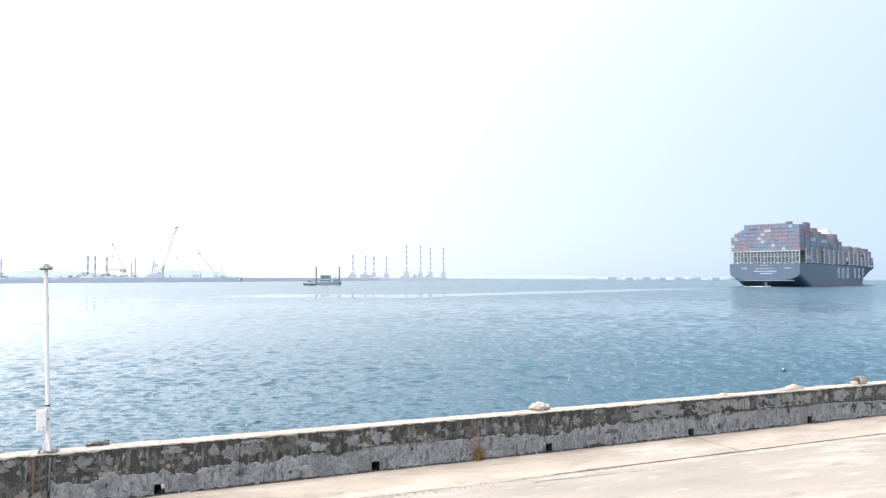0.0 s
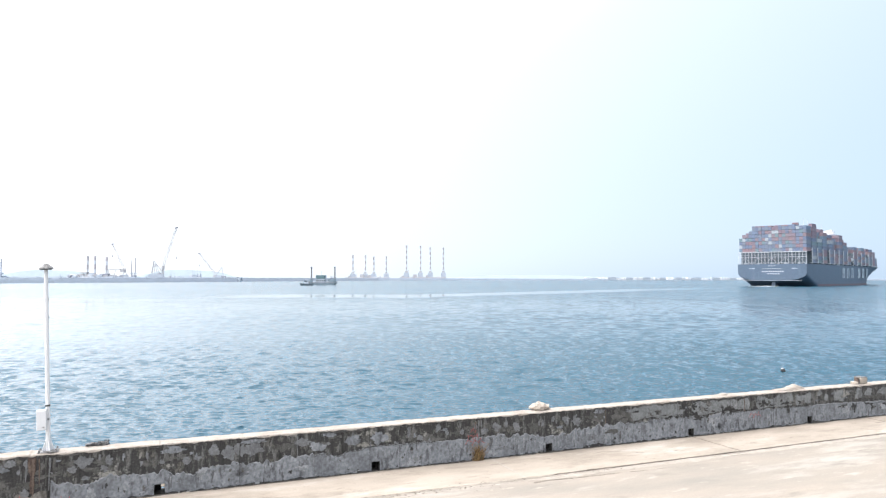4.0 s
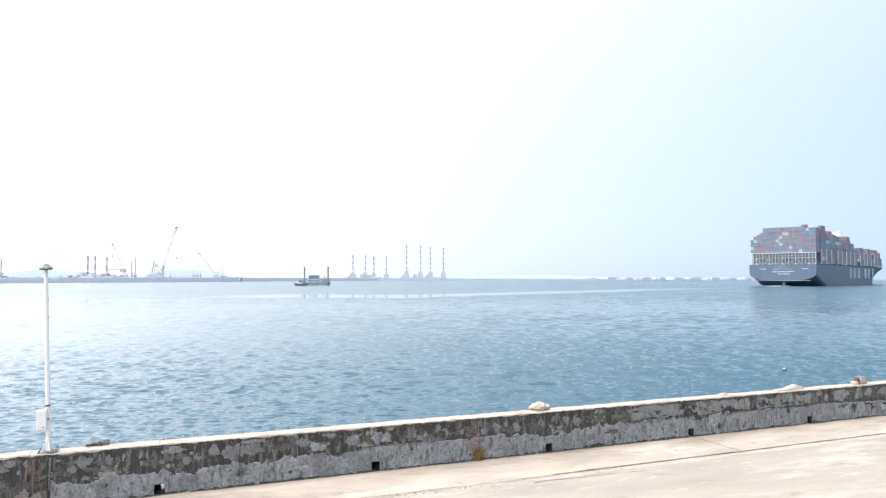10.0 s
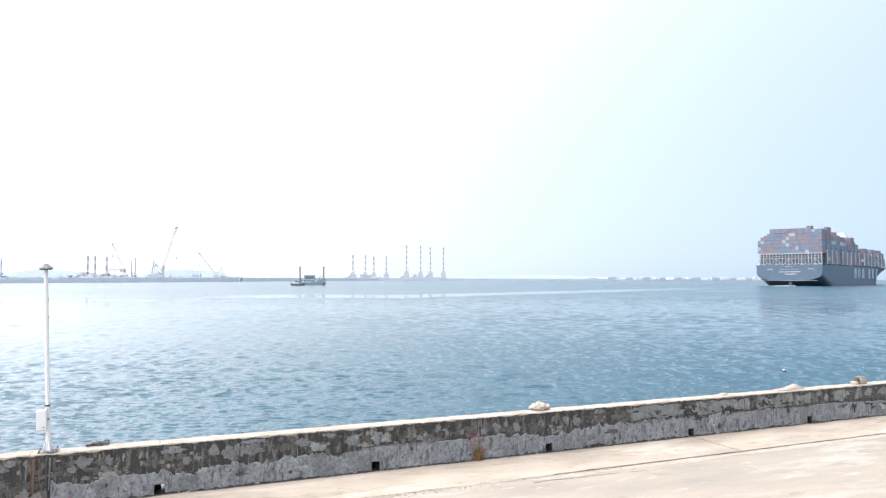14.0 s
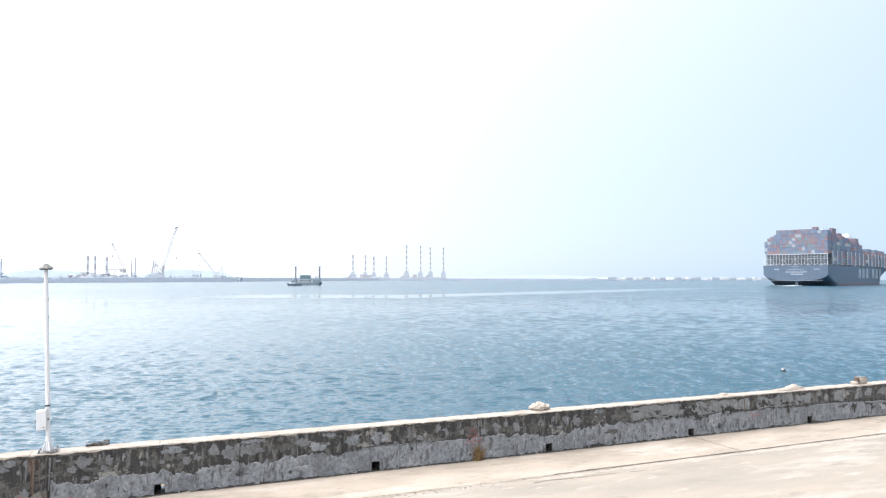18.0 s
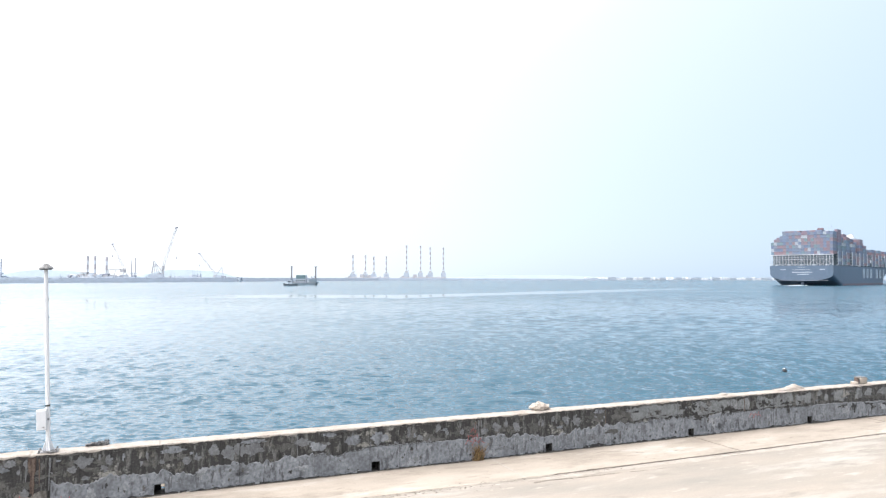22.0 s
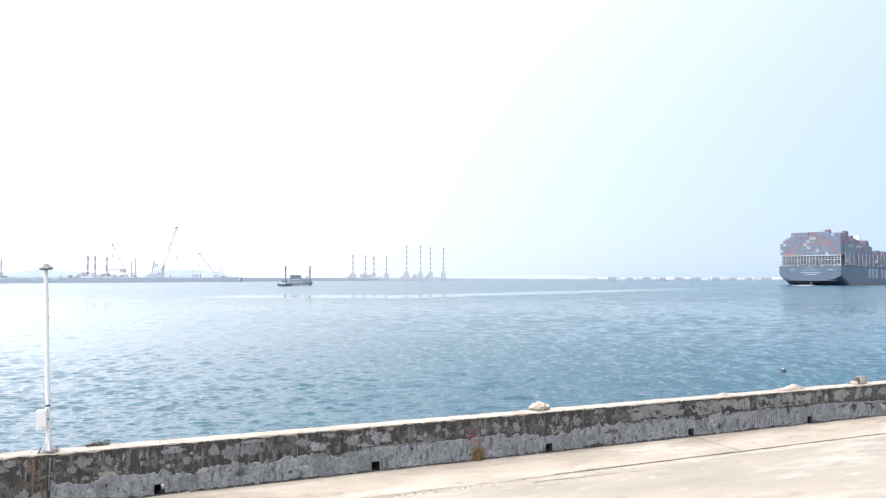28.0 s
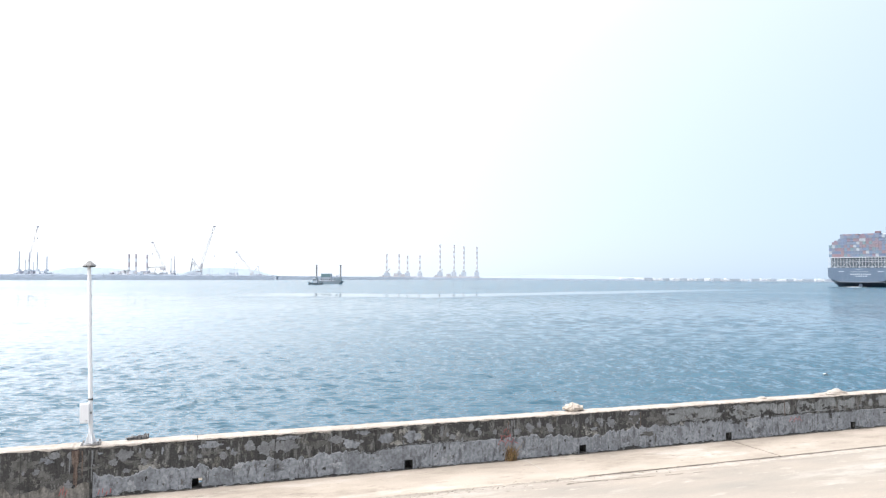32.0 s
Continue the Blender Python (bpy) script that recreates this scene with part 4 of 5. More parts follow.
# ---------------------------------------------------------------- signal pole on the wall
def build_pole():
    base = WALL @ Vector((-8.13, 0.16, HIGH + 0.004))
    p = empty("lamp_pole", Matrix.Translation(base) @ pose(0, 0, 0, 0, -1.9, TURN), "white painted steel pole with a grey cap on the sea wall", "pole")
    part("shaft", tube((0, 0, 0.02), (0, 0, 3.50), 0.041, 0.036, 20), WHITE, p, smooth=False)
    part("base_plate", box(-0.175, 0.175, -0.14, 0.14, 0.0, 0.02, 0.004), ZINC, p)
    for i in range(4):
        bm = bmesh.new()
        prof = [(0.036, 0.02), (0.10, 0.02), (0.10, 0.05), (0.036, 0.25)]
        f = [bm.verts.new((x, -0.006, z)) for x, z in prof]
        k = [bm.verts.new((x, 0.006, z)) for x, z in prof]
        bm.faces.new(f)
        bm.faces.new(k[::-1])
        for a in range(4):
            b = (a + 1) % 4
            bm.faces.new((f[b], f[a], k[a], k[b]))
        bmesh.ops.rotate(bm, verts=bm.verts, cent=(0, 0, 0), matrix=Matrix.Rotation(radians(90 * i + 20), 3, "Z"))
        part("gusset", bm, WHITE, p)
    for x in (-0.145, 0.145):
        for y in (-0.11, 0.11):
            part("bolt", tube((x, y, 0.02), (x, y, 0.06), 0.014, sides=6), ZINC, p)
    part("band", tube((0, 0, 0.86), (0, 0, 0.895), 0.046, sides=20), BLACK, p)
    for z in (2.55, 2.9):
        part("clip", box(0.036, 0.05, -0.02, 0.01, z, z + 0.03), ZINC, p)
    # switch box on the side
    b = part("switch_box", box(-0.175, -0.005, -0.155, -0.045, 0.44, 0.82, 0.010), WHITE, p)
    part("door", box(-0.165, -0.015, -0.167, -0.156, 0.455, 0.805, 0.004), WHITE, b)
    part("latch", box(-0.07, -0.04, -0.178, -0.168, 0.49, 0.505), ZINC, b)
    part("bracket", box(-0.04, 0.03, -0.046, 0.0, 0.60, 0.64), ZINC, b)
    # cap like a low crumpled cone
    bm = bmesh.new()
    rings = []
    for r, z in ((0.046, 3.50), (0.10, 3.485), (0.128, 3.50), (0.12, 3.525), (0.075, 3.56), (0.045, 3.585), (0.03, 3.60)):
        rings.append([bm.verts.new((r * (1 + 0.06 * math.sin(3 * t + z * 9)) * math.cos(t), r * math.sin(t), z + 0.006 * math.sin(5 * t))) for t in [2 * math.pi * i / 16 for i in range(16)]])
    for a, c in zip(rings, rings[1:]):
        for i in range(16):
            j = (i + 1) % 16
            bm.faces.new((a[i], a[j], c[j], c[i]))
    bm.faces.new(rings[-1])
    part("cap", bm, ZINC, p)


build_pole()


# ---------------------------------------------------------------- loose things on and by the wall
def on_wall(u, v, z):
    return WALL @ Matrix.Translation((u, v, z))


def build_rubble():
    bm = bmesh.new()
    rng = random.Random(14)
    for i in range(26):
        x = rng.uniform(-0.2, 0.2)
        top = 0.19 * (1 - (x / 0.27) ** 2)
        q = rng.uniform(0.035, 0.09)
        boulder(bm, (x, rng.uniform(-0.1, 0.1), rng.uniform(0.03, top)), (q * 1.2, q, q * 0.8), 3 + i, 2, 0.7)
    boulder(bm, (0, 0, 0.07), (0.22, 0.13, 0.12), 9, 3, 0.35)
    boulder(bm, (0.24, 0.0, 0.03), (0.07, 0.08, 0.04), 5, 2)
    r = part("rock", bm, ROCK)
    r.matrix_basis = on_wall(2.76, 0.26, HIGH + 0.0) @ Matrix.Scale(0.93, 4)
    tagged(r, "pale lump of broken concrete on the sea wall", "rock")
    bm = bmesh.new()
    for i, (x, h) in enumerate(((-0.20, 0.035), (-0.12, 0.045), (-0.04, 0.04), (0.04, 0.05), (0.11, 0.05), (0.18, 0.06))):
        boulder(bm, (x, 0.02 * i, 0.05), (0.075, 0.09, h), 20 + i, 3, 0.7)
    r = part("rubble_pile", bm, DARKROCK)
    r.matrix_basis = on_wall(-7.28, 0.30, HIGH) @ Matrix.Scale(0.8, 4)
    tagged(r, "low pile of dark stained rubble on the sea wall", "rubble")
    bm = bmesh.new()
    boulder(bm, (0, 0, 0.01), (0.62, 0.17, 0.06), 31, 3, 0.3)
    boulder(bm, (0.1, 0, 0.03), (0.34, 0.14, 0.09), 33, 3, 0.3)
    boulder(bm, (0.16, 0.02, 0.08), (0.13, 0.10, 0.06), 35, 3, 0.4)
    r = part("mortar_heap", bm, COPING)
    r.matrix_basis = on_wall(11.36, 0.2, HIGH)
    tagged(r, "low heap of hardened pale mortar on the coping", "mortar")
    r = part("mortar_heap", boulder(bmesh.new(), (0, 0, 0.0), (0.16, 0.10, 0.05), 36, 3, 0.4), COPING)
    r.matrix_basis = on_wall(8.76, 0.25, HIGH)
    tagged(r, "small lump of hardened pale mortar on the coping", "mortar")
    b = empty("mooring_block", on_wall(14.34, 0.22, HIGH + 0.012), "rusty mooring bollard stub with a stone cap", "bollard")
    part("stone_cap", box(-0.06, 0.21, -0.12, 0.12, 0.0, 0.19, 0.03), MORTAR, b)
    part("post", box(-0.17, -0.10, -0.06, 0.06, 0.0, 0.19, 0.01), RUST, b)
    part("plate", box(-0.29, -0.18, -0.1, 0.1, 0.0, 0.07, 0.01), ROCK, b)
    part("lid", box(-0.05, 0.20, -0.11, 0.13, 0.19, 0.21, 0.004), ZINC, b)
    # dark sheet added for the shadowed right side of the block
    part("side_plate", box(0.212, 0.235, -0.10, 0.12, 0.01, 0.19, 0.004), ZINC, b)
    part("strap", box(-0.098, -0.066, -0.07, 0.07, 0.0, 0.15, 0.006), ZINC, b)


build_rubble()


def build_tuft():
    rng = random.Random(5)
    g = empty("grass_tuft", on_wall(0.87, -0.06, 0.0), "dry brown grass tuft growing at the foot of the wall", "grass")
    for name, mat, count, hmax in (("dry_blades", DRYGRASS, 170, 0.58), ("green_blades", GREENGRASS, 70, 0.36), ("brown_stalks", DARKRUST, 80, 0.46)):
        bm = bmesh.new()
        for i in range(count):
            x, y = rng.gauss(0, 0.06), rng.gauss(-0.03, 0.02)
            h = (0.35 + 0.65 * rng.random() ** 1.6) * hmax
            a = rng.uniform(0, 6.28)
            lean = rng.uniform(0.08, 0.85) * h
            dx, dy = lean * math.cos(a), -abs(lean * math.sin(a)) * 0.6
            wd = rng.uniform(0.002, 0.0055)
            pts = [((x + dx * f * f), (y + dy * f * f), h * f * (1 - 0.15 * f)) for f in (0, 0.5, 1)]
            l0, r0 = bm.verts.new((pts[0][0] - wd, pts[0][1], 0)), bm.verts.new((pts[0][0] + wd, pts[0][1], 0))
            l1, r1 = bm.verts.new((pts[1][0] - wd, pts[1][1], pts[1][2])), bm.verts.new((pts[1][0] + wd, pts[1][1], pts[1][2]))
            t = bm.verts.new(pts[2])
            bm.faces.new((l0, r0, r1, l1))
            bm.faces.new((l1, r1, t))
        part(name, bm, mat, g)


build_tuft()


# ---------------------------------------------------------------- mooring buoy
def build_buoy():
    b = empty("buoy", Matrix.Translation((20.98, 43.08, 0.0)), "small white and black mooring buoy afloat", "buoy")
    bm = bmesh.new()
    bmesh.ops.create_uvsphere(bm, u_segments=16, v_segments=10, radius=0.14)
    bmesh.ops.translate(bm, verts=bm.verts, vec=(0, 0, 0.03))
    part("float", bm, BLACK, b, smooth=True)
    bm = bmesh.new()
    bmesh.ops.create_uvsphere(bm, u_segments=16, v_segments=10, radius=0.075)
    bmesh.ops.scale(bm, verts=bm.verts, vec=(1, 1, 0.55))
    bmesh.ops.translate(bm, verts=bm.verts, vec=(-0.035, 0.0, 0.15))
    part("cap", bm, WHITE, b, smooth=True)
    part("eye", tube((0, 0, 0.2), (0, 0, 0.25), 0.02, sides=8), ZINC, b)
    return b


buoy = build_buoy()

# ---------------------------------------------------------------- container ship: s forward from the transom, y to port, z up
HEADING = 43.0
SHIP0 = Vector((243.7, 528.3, 0))
SHIP_WAY = Vector((3.049, 3.433, 0))


def ship_pose(t):
    return Matrix.Translation(SHIP0 + SHIP_WAY * t) @ pose(0, 0, 0, 0, 0, 90 - HEADING)


def curve(table, s):
    for (a, p), (b, q) in zip(table, table[1:]):
        if s <= b:
            return p + (q - p) * (s - a) / (b - a)
    return table[-1][1]


DECK_HALF = [(0, 25.5), (230, 25.5), (255, 22.0), (280, 17.5), (300, 13.0), (315, 7.0), (325, 0.05)]
WATER_HALF = [(0, 25.0), (60, 25.3), (190, 25.3), (220, 18.5), (250, 10.5), (275, 4.0), (293, 0.05), (325, 0.05)]
DECK_Z = [(0, 17.3), (240, 17.3), (290, 18.8), (325, 20.6)]
KEEL_Z = [(0, 4.3), (9, 1.6), (18, -1.5), (30, -4.0), (325, -4.0)]


def build_ship():
    ship = empty("container_ship", ship_pose(0), "large navy container ship stacked high with coloured containers", "ship")
    stations = [0, 4, 9, 14, 20, 30, 45, 60, 100, 150, 200, 220, 235, 250, 265, 280, 293, 300, 307, 314, 320, 325]
    levels = 14
    bm = bmesh.new()
    rows = []
    for s in stations:
        zt, zk = curve(DECK_Z, s), curve(KEEL_Z, s)
        bd, bw = curve(DECK_HALF, s), curve(WATER_HALF, s)
        if s > 293:
            zk = 20.6 * (s - 293) / 32 * 0.97
        side = []
        for i in range(levels + 1):
            z = zk + (zt - zk) * (i / levels) ** 1.5
            h = max(0.0, min(1.0, z / 17.0))
            b = bw + (bd - bw) * (h ** 1.6 if s > 200 else h)
            if s > 293:
                b = bd * max(0.02, ((z - zk) / max(0.1, zt - zk)) ** 0.8)
            r = 5.5 if s < 30 else 4.0
            f = min(1.0, (z - zk) / r)
            b *= 0.25 + 0.75 * math.sqrt(max(0.0, 1 - (1 - f) ** 2)) if s < 60 else 1.0
            side.append((b, z))
        rows.append([bm.verts.new((s, -b, z)) for b, z in side[::-1]] + [bm.verts.new((s, b, z)) for b, z in side])
    for a, c in zip(rows, rows[1:]):
        for i in range(len(a) - 1):
            bm.faces.new((a[i], a[i + 1], c[i + 1], c[i]))
    bm.faces.new([bm.verts.new(v.co) for v in rows[0]])
    hull = part("hull", bm, HULL, ship, smooth=True)
    bm = bmesh.new()
    prev = None
    for s in stations:
        b, z = curve(DECK_HALF, s) - 0.02, curve(DECK_Z, s) - 0.6
        pair = (bm.verts.new((s, -b, z)), bm.verts.new((s, b, z)))
        if prev:
            bm.faces.new((prev[0], pair[0], pair[1], prev[1]))
        prev = pair
    part("deck", bm, DECK, ship)
    # boot topping along the waterline, a hand proud of the side
    bm = bmesh.new()
    for sgn in (-1, 1):
        prev = None
        for s in [18, 30, 45, 60, 100, 150, 200, 220, 235, 250, 265, 280, 292]:
            pts = []
            for z in (-0.5, 1.5):
                h = max(0, z / 17.0)
                bd, bw = curve(DECK_HALF, s), curve(WATER_HALF, s)
                b = bw + (bd - bw) * (h ** 1.6 if s > 200 else h)
                if s < 60:
                    f = min(1.0, (z - curve(KEEL_Z, s)) / (5.5 if s < 30 else 4.0))
                    b *= 0.25 + 0.75 * math.sqrt(max(0.0, 1 - (1 - f) ** 2))
                pts.append(bm.verts.new((s, sgn * (b + 0.12), z)))
            if prev:
                bm.faces.new((prev[0], pts[0], pts[1], prev[1]))
            prev = pts
    part("boot_topping", bm, BOOT, hull)
    part("transom_knuckle", box(-0.35, 0.2, -21.5, 21.5, 4.35, 4.65), STEELD, hull)
    part("skeg", box(4, 16, -1.2, 1.2, -2, 3.5), HULL, hull)
    # plain bars for the lettering on stern and side
    for y0, y1, z in ((-9.0, 7.5, 11.2), (-6.0, 3.5, 9.4), (-7, 7, 13.6), (-3, 3, 15.8)):
        n = max(3, int((y1 - y0) / 1.6))
        for i in range(n):
            a = y0 + (y1 - y0) * i / n
            hgt = 0.65 if z < 12 else 0.3
            part("letter_bar", box(-0.06, 0.0, a, a + (y1 - y0) / n * 0.66, z, z + hgt), STEELW, hull)
    for y in (-17.0, 14.5):
        part("mooring_port", box(-0.05, 0.02, y - 2.2, y + 2.2, 13.6, 14.1), STEELG, hull)
    def side_half(s, z):
        bd, bw = curve(DECK_HALF, s), curve(WATER_HALF, s)
        h = z / 17.0
        return bw + (bd - bw) * (h ** 1.6 if s > 200 else h)
    for s0 in (103, 118, 133, 158, 173, 189):
        for k in (0.0, 4.6):
            b = min(side_half(s0 + k, 4.5), side_half(s0 + k + 2.6, 4.5))
            top = max(side_half(s0 + k, 13.5), side_half(s0 + k + 2.6, 13.5))
            bm = bmesh.new()
            for lo, hi in ((6.3, 15.4),):
                q = [(s0 + k, side_half(s0 + k, lo), lo), (s0 + k + 2.6, side_half(s0 + k + 2.6, lo), lo), (s0 + k + 2.6, side_half(s0 + k + 2.6, hi), hi), (s0 + k, side_half(s0 + k, hi), hi)]
                out = [bm.verts.new((x, -y - 0.22, z)) for x, y, z in q]
                inn = [bm.verts.new((x, -y + 0.1, z)) for x, y, z in q]
                bm.faces.new(out)
                for i in range(4):
                    j = (i + 1) % 4
                    bm.faces.new((out[j], out[i], inn[i], inn[j]))
            part("letter_bar", bm, LETTER, hull)
        part("letter_bar", box(s0, s0 + 7, -25.75, -25.3, 14.0, 15.4) if s0 < 200 else box(s0, s0 + 4, -25.4, -24.6, 12.2, 13.6), LETTER, hull)

    # stern mooring deck: white frames carrying the aft stack
    # dark panel added for the shaded inside behind the frames
    frame_ob = part("stern_bulkhead", box(5.5, 6.0, -24.5, 24.5, 16.7, 27.0), DECK, ship)
    for i in range(21):
        y = -24.9 + 49.8 * i / 20
        w = 0.13 if i % 2 == 0 else 0.07
        part("post", box(1.0, 1.7, y - w, y + w, 16.7, 27.0), STEELW, frame_ob)
    for z, h in ((26.4, 0.5), (22.6, 0.35), (24.4, 0.18)):
        part("beam", box(0.9, 1.9, -25.3, 25.3, z, z + h), STEELW, frame_ob)
    for i in range(10):
        y = -24.9 + 49.8 * i / 10
        a, b = ((y, 16.9), (y + 4.98, 22.6))
        if i % 2:
            a, b = (y + 4.98, 16.9), (y, 22.6)
        part("brace", tube((1.35, a[0], a[1]), (1.35, b[0], b[1]), 0.13, sides=5), STEELW, frame_ob)
    for i in range(5):
        part("winch", box(2.2, 4.2, -21 + i * 10, -18.4 + i * 10, 16.7, 18.5, 0.3), STEELG, ship)
    for side in (-1, 1):
        part("side_rail", box(6, 228, side * 25.42 - 0.06, side * 25.42 + 0.06, 18.3, 18.42), STEELG, ship)
        for k in range(38):
            part("rail_post", box(8 + k * 5.8, 8.15 + k * 5.8, side * 25.42 - 0.06, side * 25.42 + 0.06, 17.2, 18.4), STEELG, ship)
    part("stern_rail", box(0.2, 0.3, -25.2, 25.2, 18.3, 18.42), STEELW, frame_ob)

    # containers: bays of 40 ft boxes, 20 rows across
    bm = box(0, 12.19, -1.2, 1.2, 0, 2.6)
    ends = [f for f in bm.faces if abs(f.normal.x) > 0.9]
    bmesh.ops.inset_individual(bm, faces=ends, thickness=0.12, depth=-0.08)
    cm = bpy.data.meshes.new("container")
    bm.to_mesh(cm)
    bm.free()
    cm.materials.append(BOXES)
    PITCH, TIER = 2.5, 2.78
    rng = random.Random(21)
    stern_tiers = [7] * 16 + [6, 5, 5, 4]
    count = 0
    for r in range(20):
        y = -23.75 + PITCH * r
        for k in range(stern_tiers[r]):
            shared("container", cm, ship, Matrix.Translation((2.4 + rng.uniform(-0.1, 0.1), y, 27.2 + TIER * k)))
            count += 1
    bays = [(17.5, 47.5), (32, 47.0), (46.5, 45.0), (66, 43.5), (80.5, 43.2), (95, 42.2), (109.5, 40.6), (124, 38.0), (145, 35.6), (159.5, 34.5), (174, 34.5), (188.5, 34.5), (203, 34.5), (217.5, 34.5), (236, 31.5), (250.5, 28.8), (265, 25.8)]
    rest_v, rest_f = [], []
    base = [v.co.copy() for v in cm.vertices]
    faces = [tuple(p.vertices) for p in cm.polygons]
    for bay, (s, top) in enumerate(bays):
        short = (0, 3, 0, 2, 5, 0, 1, 4, 0, 2, 0, 3, 1, 0, 2, 0, 1)[bay]
        zd = curve(DECK_Z, s) + 1.0
        half = min(curve(DECK_HALF, s), curve(DECK_HALF, s + 12.2)) - 0.4
        nr = min(20, int(2 * half / PITCH))
        nt = int(round((top - zd) / TIER))
        for r in range(nr):
            y = -PITCH * (nr - 1) / 2 + PITCH * r
            here = nt - (1 if rng.random() < 0.22 else 0) - (2 if r >= nr - 2 else 0) - (short if r == 0 else short // 2 if r == 1 else 0)
            for k in range(here):
                if r > 2 and k < here - 3:
                    continue
                loc = Vector((s + rng.uniform(-0.1, 0.1), y, zd + TIER * k))
                if r == 0 and count < 296:
                    shared("container", cm, ship, Matrix.Translation(loc))
                    count += 1
                else:
                    n = len(rest_v)
                    rest_v.extend([v + loc for v in base])
                    rest_f.extend([tuple(i + n for i in f) for f in faces])
        # lashing bridge behind the bay, coloured dark to paint in the gap's shade
        lb = part("lashing_bridge", box(s - 1.5, s - 0.9, -half, half, zd - 0.5, zd + 11.0), DECK, ship)
        for k in range(5):
            part("walkway", box(s - 2.0, s - 0.5, -half - 0.35, -half + 0.9, zd + 2.6 * k - 0.4, zd + 2.6 * k - 0.05), STEELW, lb)
        for px in (s - 2.0, s - 0.8):
            part("ladder_post", box(px, px + 0.3, -half - 0.35, -half - 0.1, zd - 0.5, zd + 11.6), STEELW, lb)
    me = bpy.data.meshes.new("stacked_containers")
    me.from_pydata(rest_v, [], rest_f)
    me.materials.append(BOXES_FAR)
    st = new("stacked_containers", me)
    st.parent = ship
    tagged(st, "more stacked containers in hazed red, blue and grey", kind="stuff")
    # funnel and mast aft
    fn = part("funnel", box(61.5, 65.0, -7, 7, 17, 51.0, 0.8), STEELG, ship)
    part("funnel_top", box(61.8, 64.7, -2.5, 2.5, 51.0, 53.5, 0.6), BOOT, fn)
    for y, h in ((-6.5, 57), (-9.5, 55.5), (4, 55)):
        part("antenna", tube((63, y, 46), (63, y, h), 0.18, sides=5), STEELG, fn)
    # bridge house
    br = part("bridge_house", box(138.2, 143.8, -12, 13, 17, 46.6), STEELG, ship)
    bm = bmesh.new()
    low = [bm.verts.new(p) for p in ((137.6, -10.5, 46.6), (144.2, -10.5, 46.6), (144.2, 22, 43.6), (137.6, 22, 43.6))]
    high = [bm.verts.new(p) for p in ((137.6, -9.0, 50.8), (144.2, -9.0, 50.8), (144.2, 22, 44.8), (137.6, 22, 44.8))]
    bm.faces.new(low[::-1])
    bm.faces.new(high)
    for i in range(4):
        bm.faces.new((low[i], low[(i + 1) % 4], high[(i + 1) % 4], high[i]))
    part("bridge_deck", bm, WHITE, br, "white bridge wing")
    part("bridge_window", box(144.2, 144.35, -10, 13.5, 48.2, 49.4), GLASS, br)
    part("radar_mast", tube((141, 0, 51), (141, 0, 57), 0.4, 0.2, sides=6), STEELG, br)
    part("life_boat", box(139, 143.5, -24.8, -21.5, 21.5, 24.5, 0.9), STEELW, ship)
    part("pilot_station", box(93.2, 94.6, -25.3, -23.5, 17.2, 24.0), STEELW, ship)
    part("foremast", tube((312, 0, 19), (312, 0, 32), 0.5, 0.2, sides=6), STEELG, ship)
    # foam at the stern
    bm = bmesh.new()
    rngf = random.Random(3)
    for i in range(120):
        x = -abs(rngf.gauss(0, 22)) + 10
        y = rngf.gauss(0, 3.0 + 0.10 * abs(x)) + 2
        boulder(bm, (x, y, 0.05), (rngf.uniform(0.8, 2.2), rngf.uniform(0.3, 0.8), rngf.uniform(0.08, 0.3) * math.exp(-abs(x) / 30)), i, 1, 0.3)
    tagged(part("wake_foam", bm, FOAM, ship), "white churned wash", kind="stuff")
    return ship


ship = build_ship()

# ---------------------------------------------------------------- spud barge and its tug


def hull_form(length, half, z0, z1, rake0, rake1):
    """A scow's hull along x with raked ends."""
    bm = bmesh.new()
    prof = [(-length / 2, z1), (-length / 2 + rake0, z0), (length / 2 - rake1, z0), (length / 2, z1)]
    a = [bm.verts.new((x, -half, z)) for x, z in prof]
    b = [bm.verts.new((x, half, z)) for x, z in prof]
    bm.faces.new(a)
    bm.faces.new(b[::-1])
    for i in range(4):
        j = (i + 1) % 4
        bm.faces.new((a[j], a[i], b[i], b[j]))
    return bm


